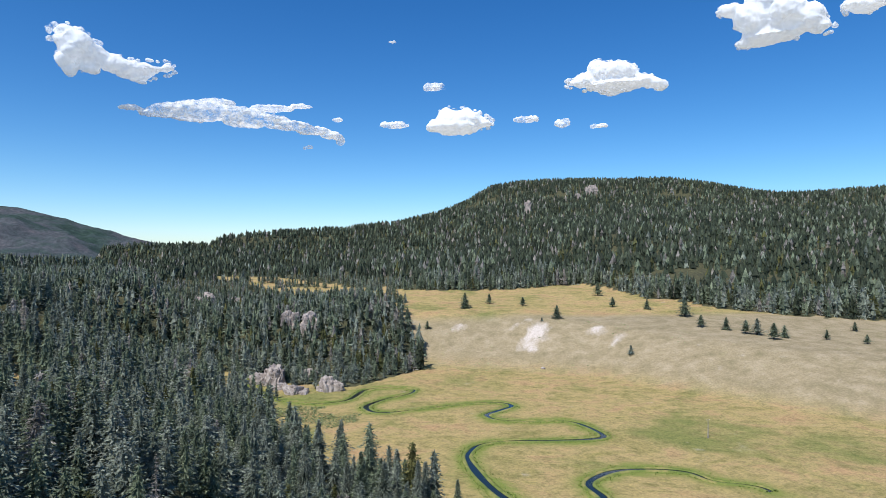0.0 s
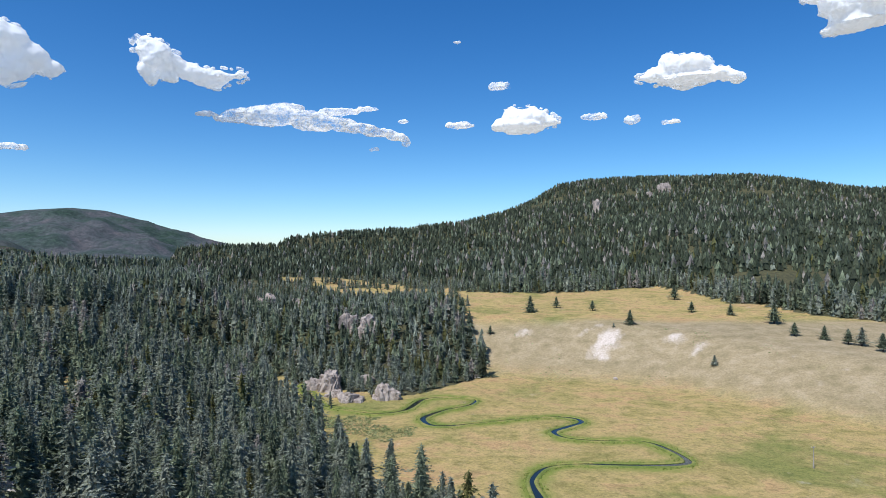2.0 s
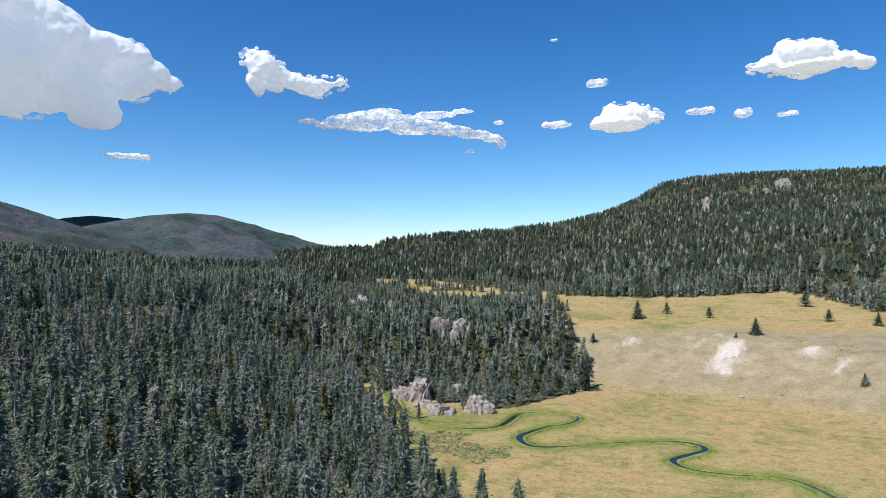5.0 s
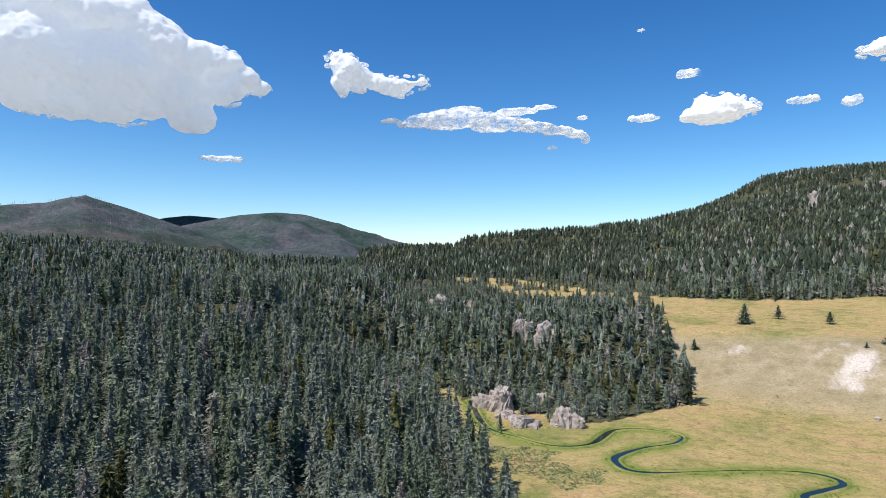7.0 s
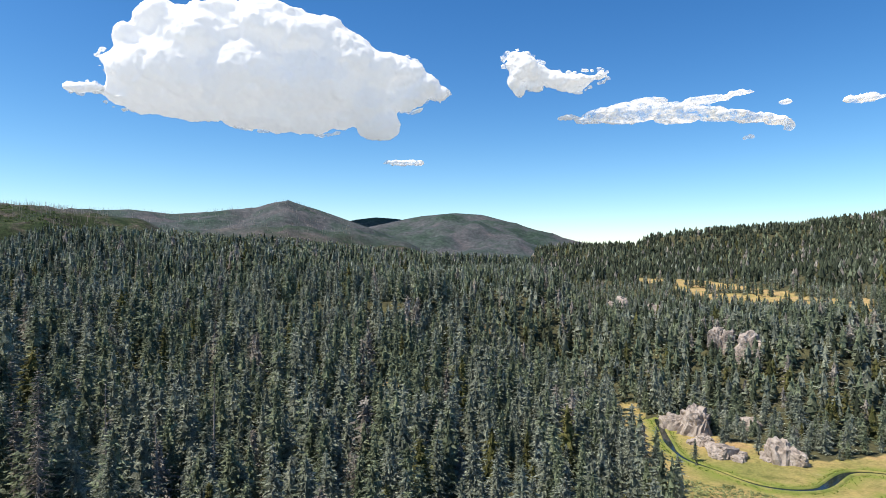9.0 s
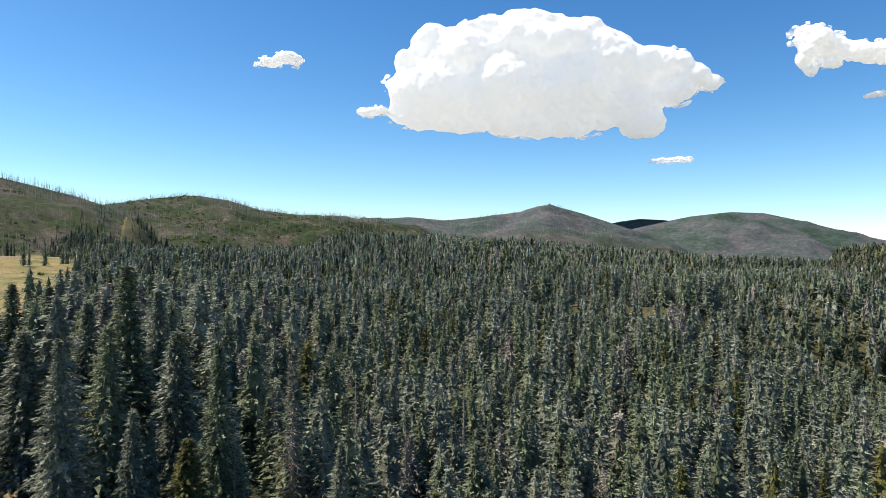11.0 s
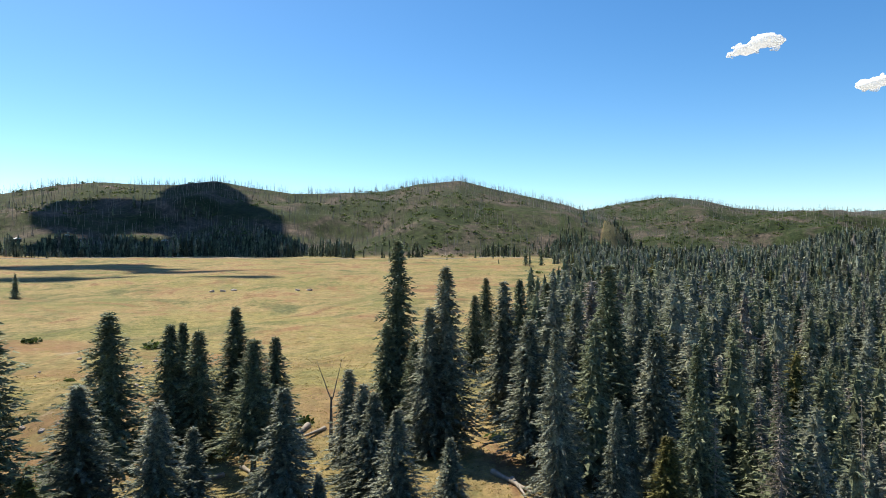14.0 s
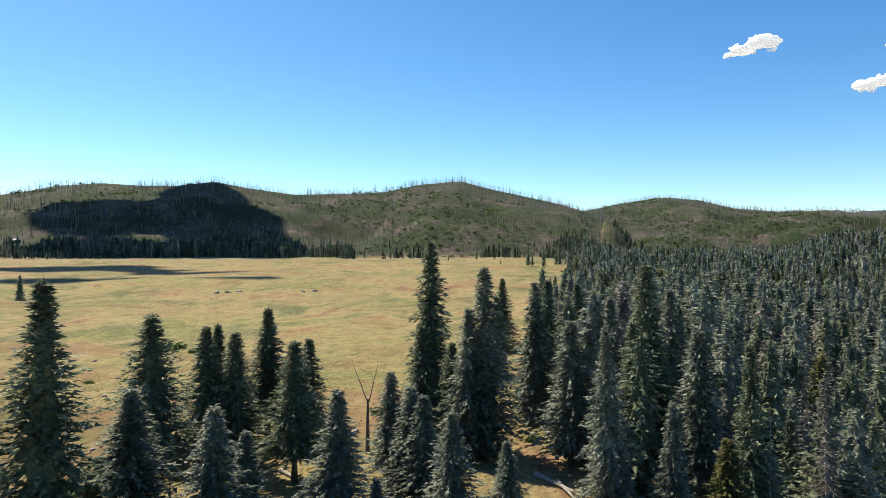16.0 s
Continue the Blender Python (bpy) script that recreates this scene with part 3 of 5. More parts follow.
def sprays(rng, height, radius, levels, per_level, fingers, size, low=0.06, droop=0.25, blunt=0.85):
    """Flat needle-clad fingers set along drooping branches, tier upon tier: verts and triangles."""
    V = []
    swell = rng.uniform(0, 6.283, 3)
    for lv in range(levels):
        u = low + (1 - low) * lv / levels
        turn = rng.uniform(0, 6.283)
        tier = rng.uniform(0.62, 1.18)
        for k in range(per_level):
            a = turn + 6.283 * (k + rng.uniform(-0.4, 0.4)) / per_level
            u = min(max(low + (1 - low) * (lv + rng.uniform(-0.7, 0.7)) / levels, low), 0.985)
            lobe = 1 + 0.16 * math.sin(2 * a + swell[0] + 9 * u) + 0.1 * math.sin(3 * a + swell[1] - 14 * u)
            length = radius * min(1.0, (u - low) * 5 + 0.62) * (1 - u) ** blunt * tier * lobe * rng.uniform(0.55, 1.25) + 0.014 * height
            out, side = np.array([math.cos(a), math.sin(a), 0.0]), np.array([-math.sin(a), math.cos(a), 0.0])
            lift = 0.5 * max(0.0, u - 0.55) - 0.05
            n = max(2, int(round(fingers * (0.3 + 0.7 * length / radius))))
            for q in range(n):
                t = 0.34 + 0.66 * (q + rng.uniform(0.2, 1.0)) / n
                p = out * length * t + np.array([0, 0, u * height + length * (lift * t - droop * t * t + 0.35 * droop * t ** 4) + size * rng.normal(0, 0.22)])
                fan = (1.25 - 0.95 * t) * rng.uniform(0.5, 1.2) * (1 if q % 2 else -1)
                d = out * math.cos(fan) + side * math.sin(fan) + np.array([0, 0, lift - droop * 0.7 * t + rng.uniform(-0.36, 0.4)])
                d /= np.linalg.norm(d)
                flat = np.cross(d, (0, 0, 1.0))
                flat /= np.linalg.norm(flat) + 1e-6
                roll = rng.uniform(-1.1, 1.1)
                flat = flat * math.cos(roll) + np.cross(flat, d) * math.sin(roll)
                sz = size * rng.uniform(0.7, 1.3) * (0.55 + 0.45 * (1 - u))
                V += [p - d * sz * 0.3 + flat * sz * 0.27, p - d * sz * 0.3 - flat * sz * 0.27, p + d * sz * 0.85]
    V = np.array(V, float)
    return V, np.arange(len(V)).reshape(-1, 3)


def foliage(rng, height, radius, tiers, sides, levels, per_level, fingers, size, low, droop, blunt):
    v, f = skirts(rng, height, radius, tiers, sides, low, droop, blunt, 0.4 if levels > 40 else 0.56 if levels else 1.0)
    if levels:
        v2, f2 = sprays(rng, height, radius, levels, per_level, fingers, size, low, droop, blunt)
        v, f = np.concatenate([v, v2]), np.concatenate([f, f2 + len(v)])
    return v, f


def stem(height, r0, sides=7, rows=7, rng=None, bend=0.0, top=0.02):
    V, F = [], []
    for k in range(rows + 1):
        t = k / rows
        r = r0 * (1 - t) + top * r0 + (r0 * 0.35 if k == 0 else 0)
        for s in range(sides):
            a = 6.283 * s / sides
            V.append((math.cos(a) * r + bend * math.sin(t * 3), math.sin(a) * r, t * height))
    for k in range(rows):
        for s in range(sides):
            s2 = (s + 1) % sides
            a, b2, c, d = k * sides + s, k * sides + s2, (k + 1) * sides + s2, (k + 1) * sides + s
            F += [(a, b2, c), (a, c, d)]
    return np.array(V, float), np.array(F, int)


rng = np.random.default_rng(7)
KINDS = {"blue": M_BLUE, "green": M_GREEN, "olive": M_OLIVE}
hero = []   # trunk mesh, full and sparse crowns, nominal height 20 m
for n in range(7):
    rad = (4.3, 3.7, 4.0, 3.4, 4.5, 3.8, 3.1)[n]
    form = (0.05, 0.10, 0.16, 0.06, 0.20, 0.08, 0.12)[n], (0.3, 0.4, 0.22, 0.45, 0.28, 0.35, 0.42)[n], (0.95, 0.86, 0.95, 0.82, 0.78, 1.0, 0.74)[n]
    crown = raw_mesh("crown", *foliage(rng, 20.0, rad, 16, 6, 60, 10, 17.0, 0.56, *form))
    sparse = raw_mesh("crown", *foliage(rng, 20.0, rad, 12, 6, 22, 7, 6.0, 1.1, *form))
    tv, tf = stem(19.6, 0.27, 7, 6, rng, rng.uniform(-0.15, 0.15))
    hero.append((raw_mesh("trunk", tv, tf, [M_BARK], smooth_shade=True), {k: crown.copy() for k in KINDS}, {k: sparse.copy() for k in KINDS}))
    for k, m in KINDS.items():
        hero[-1][1][k].materials.append(m)
        hero[-1][2][k].materials.append(m)

SPRUCE_LABEL = {"blue": "tall blue-grey spruce with drooping tiers of branches", "green": "tall dark green fir with ragged drooping branches",
                "olive": "spruce with yellowing olive needles among green trees"}


def spruce(x, y, height, kind, variant, turn, width=1.0, tilt=0.0, far=False):
    trunk_me, crowns = hero[variant][0], hero[variant][2 if far else 1]
    base = new("spruce_tree")
    s = height / 20.0
    base.matrix_basis = pose(x, y, float(land(x, y)) - 0.15, tilt, 0, turn) @ Matrix.Diagonal((s * width, s * width, s, 1))
    part("trunk", trunk_me, None, base)
    part("crown", crowns[kind], None, base)
    return tagged(base, SPRUCE_LABEL[kind], "tree", "spruces of the near wood")


# hero trees about the flight's end: azimuth, distance, height of the top, kind, width
def by_view(px, d):
    a = radians(102.24) - math.atan((px - 784) / 1116.5)
    return EX - math.sin(a) * d, EY + math.cos(a) * d


EDGE_TREES = (
    # bearing mark, distance, top mark, kind, variant, width
    (18, 55, 482, "green", 0, 1.05), (228, 74, 540, "green", 4, 1.15), (182, 62, 652, "blue", 2, 1.25), (330, 86, 563, "green", 1, 1.1), (352, 88, 560, "green", 5, 1.0),
    (381, 84, 575, "green", 6, 1.1), (443, 94, 537, "green", 2, 1.2), (482, 76, 592, "green", 4, 1.05), (514, 90, 590, "green", 6, 1.0), (545, 58, 675, "blue", 5, 1.2),
    (325, 57, 690, "blue", 3, 1.1), (384, 60, 735, "blue", 5, 1.1), (100, 50, 785, "olive", 5, 1.2), (650, 74, 650, "blue", 6, 1.0), (680, 66, 675, "blue", 3, 1.1),
    (700, 64, 690, "blue", 5, 1.1), (711, 88, 572, "green", 1, 1.0), (729, 92, 421, "green", 6, 0.95), (763, 84, 600, "green", 3, 0.95), (790, 80, 540, "blue", 3, 1.0), (818, 81, 468, "blue", 1, 1.05),
    (856, 138, 520, "green", 1, 1.0), (872, 175, 490, "green", 0, 1.1), (915, 100, 494, "blue", 3, 1.1), (940, 112, 492, "green", 1, 1.0), (968, 78, 560, "blue", 6, 1.15),
    (990, 104, 496, "green", 5, 1.0), (1045, 96, 518, "blue", 1, 1.0), (1105, 90, 463, "green", 3, 1.1), (1080, 84, 560, "green", 6, 1.0), (1190, 80, 570, "blue", 3, 1.1),
    (1150, 100, 505, "blue", 0, 0.9), (1225, 60, 745, "olive", 5, 1.2), (840, 57, 770, "blue", 2, 1.0), (610, 55, 830, "blue", 5, 1.1), (745, 58, 720, "blue", 0, 1.0), (1000, 95, 540, "blue", 3, 1.0),
)
taken = []
for px, d, top_y, kind, variant, width in EDGE_TREES:
    x, y = by_view(px, d)
    top = EZ - d * (top_y - 452) / 1116.5
    h = top - float(land(x, y))
    spruce(x, y, h, kind, variant, px * 1.7, width * 1.2 * min(1.3, 20 / h * 0.55 + 0.5))
    taken.append((x, y))

DEAD = ((1412, 84, 618, 1, 3), (1378, 90, 655, 2, -2), (1285, 105, 700, 4, 1), (1560, 100, 640, 5, -3), (1690, 120, 700, 8, 2), (1850, 150, 640, 9, 0))
for px, d, *_ in DEAD:
    taken += [by_view(px, d * f) for f in (1.0, 0.94, 0.88, 0.82, 0.76)]

# the rest of the wood, on a jittered grid
def scatter(spacing, x0, x1, y0, y1, seed):
    r = np.random.default_rng(seed)
    xs, ys = np.meshgrid(np.arange(x0, x1, spacing), np.arange(y0, y1, spacing))
    x = xs.ravel() + r.uniform(-0.5, 0.5, xs.size) * spacing
    y = ys.ravel() + r.uniform(-0.5, 0.5, xs.size) * spacing
    return x, y, r


def to_path(x, y):
    """Distance from the flight's line over the ground."""
    ax, ay, bx, by = 0.0, 0.0, EX, EY
    t = np.clip(((x - ax) * (bx - ax) + (y - ay) * (by - ay)) / ((bx - ax) ** 2 + (by - ay) ** 2), 0, 1)
    return np.hypot(x - ax - t * (bx - ax), y - ay - t * (by - ay))


def in_sight(x, y):
    """Within the sweep that the flight looks over."""
    az, r = polar(x, y, -12, 40)
    return (az > -45) & (az < 146)


x, y, r = scatter(6.35, -330, 60, -60, 400, 3)
d = to_path(x, y)
wood_s = (polar(x, y)[0] > 139) & (x > -150) & (x < wood_edge(y)) & (y < 95)
keep = ((wooded(x, y) > 0.5) | wood_s) & in_sight(x, y) & (d > 34)
az_e, r_e = polar(x, y)
keep &= ~((az_e > 93) & (az_e < 141) & (r_e < 115))                                   # the edge trees stand here
keep &= r_e > 62
for tx, ty in taken:
    keep &= np.hypot(x - tx, y - ty) > 3.2
x, y, d = x[keep], y[keep], d[keep]
order = np.argsort(d)
x, y, d = x[order], y[order], d[order]
HERO_N = 80
for n in range(min(HERO_N, len(x))):
    u = r.uniform()
    kind = "blue" if u < 0.62 else "green" if u < 0.95 else "olive"
    spruce(x[n], y[n], r.uniform(13, 23) * (0.75 if y[n] < 85 else 1.0), kind, int(r.integers(7)), r.uniform(0, 360), r.uniform(0.9, 1.15), r.uniform(-2, 2))
xs, ys, r2 = scatter(4.8, -110, 10, 20, 170, 15)
az_s, r_s = polar(xs, ys)
room = (EZ - 0.385 * r_s - land(xs, ys)) * 0.94
ok = (r_s > 22) & (r_s < 62) & (room > 3.0) & (xs < wood_edge(ys) - 4) & (to_path(xs, ys) > 12)
for tx, ty in taken:
    ok &= np.hypot(xs - tx, ys - ty) > 3.0
low_trees = xs[ok], ys[ok], np.minimum(room[ok], r2.uniform(9, 16, int(ok.sum())))
near_rest = (x[HERO_N:], y[HERO_N:], d[HERO_N:])


def grown(name, x, y, heights, widths, models, mats, pick, label, seed):
    """Many trees joined into one mesh; pick gives each one's model and material."""
    r = np.random.default_rng(seed)
    z = land(x, y) - 0.2
    turn = r.uniform(0, 6.283, len(x))
    V, F, M, start = [], [], [], 0
    for mi, (mv, mf, mm) in enumerate(models):
        sel = np.where(pick[:, 0] == mi)[0]
        if not len(sel):
            continue
        c, s = np.cos(turn[sel])[:, None], np.sin(turn[sel])[:, None]
        w, h = widths[sel][:, None], heights[sel][:, None]
        vx, vy, vz = mv[None, :, 0] * w, mv[None, :, 1] * w, mv[None, :, 2] * h
        pts = np.stack([vx * c - vy * s + x[sel][:, None], vx * s + vy * c + y[sel][:, None], vz + z[sel][:, None]], -1)
        V.append(pts.reshape(-1, 3))
        F.append((mf[None] + (np.arange(len(sel)) * len(mv))[:, None, None]).reshape(-1, 3) + start)
        M.append(np.where(mm[None] == 0, 0, pick[sel, 1][:, None]).ravel())
        start += len(sel) * len(mv)
    me = raw_mesh(name, np.concatenate(V), np.concatenate(F), mats, np.concatenate(M))
    return tagged(new(name, me), label, "forest", kind="stuff")


def model(rng, radius, tiers, sides, levels=0, per_level=0, fingers=0.0, size=0.0, trunk_sides=0, low=0.06, droop=0.4, blunt=0.85):
    v, f = foliage(rng, 1.0, radius, tiers, sides, levels, per_level, fingers, size, low, droop, blunt)
    tv, tf = stem(0.97, 0.014, trunk_sides, 1) if trunk_sides else (np.zeros((0, 3)), np.zeros((0, 3), int))
    mm = np.concatenate([np.ones(len(f), int), np.zeros(len(tf), int)])
    return np.concatenate([v, tv]), np.concatenate([f, tf + len(v)]), mm


FOREST_MATS = [M_BARK, M_BLUE, M_GREEN, M_OLIVE, M_PINE, M_DEAD]


def choose(r, n, models, shares):
    return np.column_stack([r.integers(0, models, n), r.choice(np.arange(1, 6), n, p=shares)])


SHAPES = ((0.215, 0.04, 0.4, 0.74), (0.19, 0.06, 0.45, 0.66), (0.205, 0.03, 0.35, 0.8), (0.17, 0.10, 0.45, 0.62), (0.225, 0.05, 0.3, 0.72))
lod0 = [model(rng, rr, 10, 5, 28, 8, 5.0, 0.052, 4, lo, dr, bl) for rr, lo, dr, bl in SHAPES]
lod1 = [model(rng, rr, 8, 4, 14, 7, 2.6, 0.075, 0, lo, dr, bl) for rr, lo, dr, bl in SHAPES[:4]]
lod2 = [model(rng, rr * 1.15, 4, 3, 5, 4, 1.0, 0.12, 0, lo, dr, bl * 0.9) for rr, lo, dr, bl in SHAPES[:4]]
lod3 = [model(rng, rr * 1.2, 2, 4, low=0.08, droop=0.5, blunt=bl * 0.8) for rr, lo, dr, bl in SHAPES[:3]]

x, y, d = near_rest
r = np.random.default_rng(11)
h = r.uniform(11, 23, len(x)) * np.where(r.uniform(size=len(x)) < 0.12, 0.6, 1.0)
on_knoll = (x > -112) & (y > 338)
h *= np.where(on_knoll, interp(y, (345, 0.5), (400, 0.62)), 1.0)
wide = h * r.uniform(1.0, 1.35, len(x)) * np.where(on_knoll, 1.6, 1.0)
pick = choose(r, len(x), 4, (0.50, 0.43, 0.03, 0.0, 0.04))
cut = 430
grown("undergrowth_spruces", low_trees[0], low_trees[1], low_trees[2], low_trees[2] * 1.25, lod0, FOREST_MATS, choose(r, len(low_trees[0]), 5, (0.5, 0.42, 0.04, 0.0, 0.04)), "young blue-green spruces crowding below the taller wood", 14)
grown("near_forest", x[:cut], y[:cut], h[:cut], wide[:cut], lod0, FOREST_MATS, np.column_stack([r.integers(0, 5, cut), pick[:cut, 1]]), "dense stand of blue-grey and green spruces below", 12)
grown("near_forest", x[cut:], y[cut:], h[cut:], wide[cut:], lod1, FOREST_MATS, pick[cut:], "dense stand of blue-grey and green spruces", 13)

# middle distance
x, y, r = scatter(5.6, -900, 640, -100, 1150, 21)
d = to_path(x, y)
az_e, r_e = polar(x, y)
inner = (x > -330) & (x < 60) & (y > -60) & (y < 400)
keep = (wooded(x, y) > 0.5) & in_sight(x, y) & ~inner & (r_e < 800) & (y < mesa_front(x) + 60) & (r.uniform(size=len(x)) < interp(r_e, (300, 1.0), (450, 0.8), (800, 0.5)) + 0.4 * (x > -60))
x, y = x[keep], y[keep]
h = r.uniform(9, 20, len(x)) * np.where((x > -420) & (x < -20), interp(y, (380, 0.65), (460, 0.85), (560, 0.8), (620, 0.6), (820, 0.6), (900, 0.85)), 1.0)
grown("middle_forest", x, y, h, h * r.uniform(0.95, 1.3, len(x)) * interp(y, (360, 1.0), (400, 1.4), (520, 1.25), (600, 1.1)), lod2, FOREST_MATS, choose(r, len(x), 4, (0.36, 0.38, 0.03, 0.18, 0.05)),
      "dense spruce forest on the slopes beyond", 22)

# table mountain and the far end of the valley
x, y, r = scatter(9.6, -1500, 1500, 300, 2100, 31)
az0, r0 = polar(x, y, 0, 0)
az_e, r_e = polar(x, y)
lim = interp(az0, (30, 1560), (15, 1560), (5, 1760), (-5, 2010), (-40, 2010))
keep = (wooded(x, y) > 0.5) & (az0 > -38) & (az0 < 70) & (r0 < lim) & ((r_e > 800) | (y > mesa_front(x) + 60))
keep &= fbm(x, y, 70, 3, 91) > -0.75
x, y, r0 = x[keep], y[keep], r0[keep]
h = r.uniform(9, 18, len(x))
grown("mountain_forest", x, y, h, h * r.uniform(1.0, 1.45, len(x)), lod3, FOREST_MATS, choose(r, len(x), 3, (0.03, 0.14, 0.02, 0.75, 0.06)),
      "dark pine forest covering the table mountain", 32)

# ---- lone spruces on the bench: place and height ----
BENCH = ((19, 527, 13.6), (41, 551, 9.4), (68, 534, 8.1), (86, 475, 10.3), (146, 594, 13.3), (143, 531, 8.5), (166, 513, 8.6), (185, 483, 15.1), (179, 438, 8.6), (219, 405, 8.3),
         (243, 400, 6.5), (259, 386, 6.0), (121, 406, 6.1), (-11, 470, 6.3), (-18, 455, 5.2), (-30, 461, 13.6), (-24, 469, 10.0), (-32, 489, 15.3), (74, 470, 3.0), (206, 414, 11.1),
         (200, 417, 9.3), (192, 428, 8.8), (279, 428, 6.5), (208, 397, 10.6))
r = np.random.default_rng(5)
for n, (x, y, h) in enumerate(BENCH):
    base = spruce(x, y, h, "blue" if n in (12, 15, 16, 18, 19) else "green", (0, 2, 4)[n % 3], n * 47.0, 2.6, far=True)
    tagged(base, "lone blue-green spruce on the open golden bench", "tree", "lone spruces on the bench")

# trees of the valley floor by the crag and along the far edge of the high meadow
for x, y, h, w in ((-57, 350, 6.5, 1.4), (-86, 330, 8.0, 1.3), (-70, 352, 11, 1.2), (-82, 350, 9, 1.3), (-46, 363, 4, 1.4), (-84, 325, 3.0, 1.3), (-98, 300, 3, 1.3)):
    tagged(spruce(x, y, h, "blue", 2, x * 3.0, w, far=True), "small blue spruce beside the pale crag", "tree", "spruces by the crag")
for x, y, h in ((-653, 53, 21), (-655, 68, 20), (-640, 58, 12), (-766, -51, 8), (-741, -510, 11), (-724, -617, 9), (-587, 93, 7), (-854, -31, 14), (-800, 0, 9), (-810, 12, 8), (-870, -150, 13), (-860, -190, 12),
                (-780, -420, 10), (-700, 20, 6), (-835, -260, 10)):
    tagged(spruce(x, y, h, "green", int(x) % 7, x, 1.0, far=True), "dark spruce standing alone at the meadow's far edge", "tree", "spruces at the meadow's edge")

for cx, cy, count in ((-262, 862, 9), (-226, 838, 10), (-196, 800, 6), (-160, 790, 8), (-112, 716, 8), (-84, 690, 5), (-58, 622, 6), (-40, 560, 4)):
    for n in range(count):
        x, y = cx + r.normal(0, 9), cy + r.normal(0, 7)
        tagged(spruce(x, y, r.uniform(8, 17), "blue" if r.uniform() < 0.5 else "green", int(r.integers(7)), r.uniform(0, 360), 1.35, far=True), "spruce in a clump on the golden strip of meadow", "tree", "spruces on the meadow strip")


# ---- dead trees ----
def limbs(rng, height, radius, levels, per_level, thick, low=0.25, up=0.1):
    """Bare forked branches as thin three-sided spikes."""
    V, F = [], []
    for lv in range(levels):
        u = low + (0.98 - low) * (lv + rng.uniform(0, 0.8)) / levels
        for k in range(per_level):
            a = rng.uniform(0, 6.283)
            L = radius * (1 - u * 0.8) * rng.uniform(0.4, 1.1)
            o = np.array([0, 0, u * height])
            tip = o + np.array([math.cos(a) * L, math.sin(a) * L, L * rng.uniform(-0.45, up)])
            pieces = [(o, tip, thick)]
            for q in range(3):
                f = rng.uniform(0.35, 0.9)
                s0 = o + (tip - o) * f
                pieces.append((s0, s0 + rng.normal(0, 0.32, 3) * L * (1.1 - f) + (tip - o) * 0.25, thick * 0.5))
            for p0, p1, w in pieces:
                b0 = len(V)
                side = np.cross(p1 - p0, (0.3, 0.2, 1.0))
                side = side / (np.linalg.norm(side) + 1e-6) * w
                V += [p0 + side, p0 - side, p0 + (0, 0, w * 1.5), p1]
                F += [(b0, b0 + 1, b0 + 3), (b0 + 1, b0 + 2, b0 + 3), (b0 + 2, b0, b0 + 3)]
    return np.array(V), np.array(F)


def dead_tree(x, y, height, seed, radius=2.6, levels=34, per=5, lean=0.0, label="dead grey spruce with bare twiggy branches"):
    rr = np.random.default_rng(seed)
    base = new("dead_tree")
    base.matrix_basis = pose(x, y, float(land(x, y)) - 0.2, lean, lean * 0.5, seed * 40.0)
    tv, tf = stem(height, 0.3 * height / 24, 8, 8, rr, 0.1)
    part("trunk", raw_mesh("trunk", tv, tf, [M_GREYWOOD], smooth_shade=True), None, base)
    lv, lf = limbs(rr, height, radius, levels, per, 0.075)
    part("branches", raw_mesh("branches", lv, lf, [M_DEAD]), None, base)
    return tagged(base, label, "dead tree", "dead trees in the wood")


for px, d, top_y, seed, lean in DEAD:
    x, y = by_view(px, d)
    top = EZ - d * (top_y - 452) / 1116.5
    dead_tree(x, y, top - float(land(x, y)), seed, 3.0 if seed == 1 else 1.8, 60 if seed == 1 else 28, 7 if seed == 1 else 5, lean)
for x, y, h, seed in ((-60, 150, 14, 21), (-95, 175, 16, 22), (-140, 210, 15, 23), (-90, 120, 15, 24), (-42, 95, 13, 26), (-64, 118, 16, 27)):
    dead_tree(x, y, h, seed, 1.8, 24, 4)

x, y = by_view(30, 400)
tagged(spruce(x, y, 13.5, "green", 0, 30, 1.5, far=True), "dark spruce standing alone in the golden meadow", "tree", "spruces at the meadow's edge")

# broken stub with two long bare shoots
x, y = by_view(615, 84)
stub = new("broken_trunk")
stub.matrix_basis = pose(x, y, float(land(x, y)) - 0.2)
tv, tf = stem(7.2, 0.2, 9, 6, rng, 0.05, 0.6)
part("trunk", raw_mesh("trunk", tv, tf, [M_CHAR], smooth_shade=True), None, stub)
for side_s, reach, tall in ((-1, 2.0, 5.4), (1, 1.3, 5.6)):
    pts = [np.array([-math.sin(radians(12)) * 0, 0, 6.9]) + np.array([0.2 * side_s, side_s * 0.2, 0]) + np.array([0, side_s * reach * t ** 0.8, tall * t + 0.3 * math.sin(5 * t)]) for t in np.linspace(0, 1, 7)]
    V, F = [], []
    for k, p in enumerate(pts):
        w = 0.09 * (1 - k / 7.5)
        V += [p + (w, 0, 0), p + (-w * 0.5, w, 0), p + (-w * 0.5, -w, 0)]
    for k in range(6):
        for s in range(3):
            a0, b0 = k * 3 + s, k * 3 + (s + 1) % 3
            F += [(a0, b0, b0 + 3), (a0, b0 + 3, a0 + 3)]
    part("shoot", raw_mesh("shoot", V, F, [M_CHAR]), None, stub)
tagged(stub, "dark broken trunk with two long bare shoots", "dead tree")


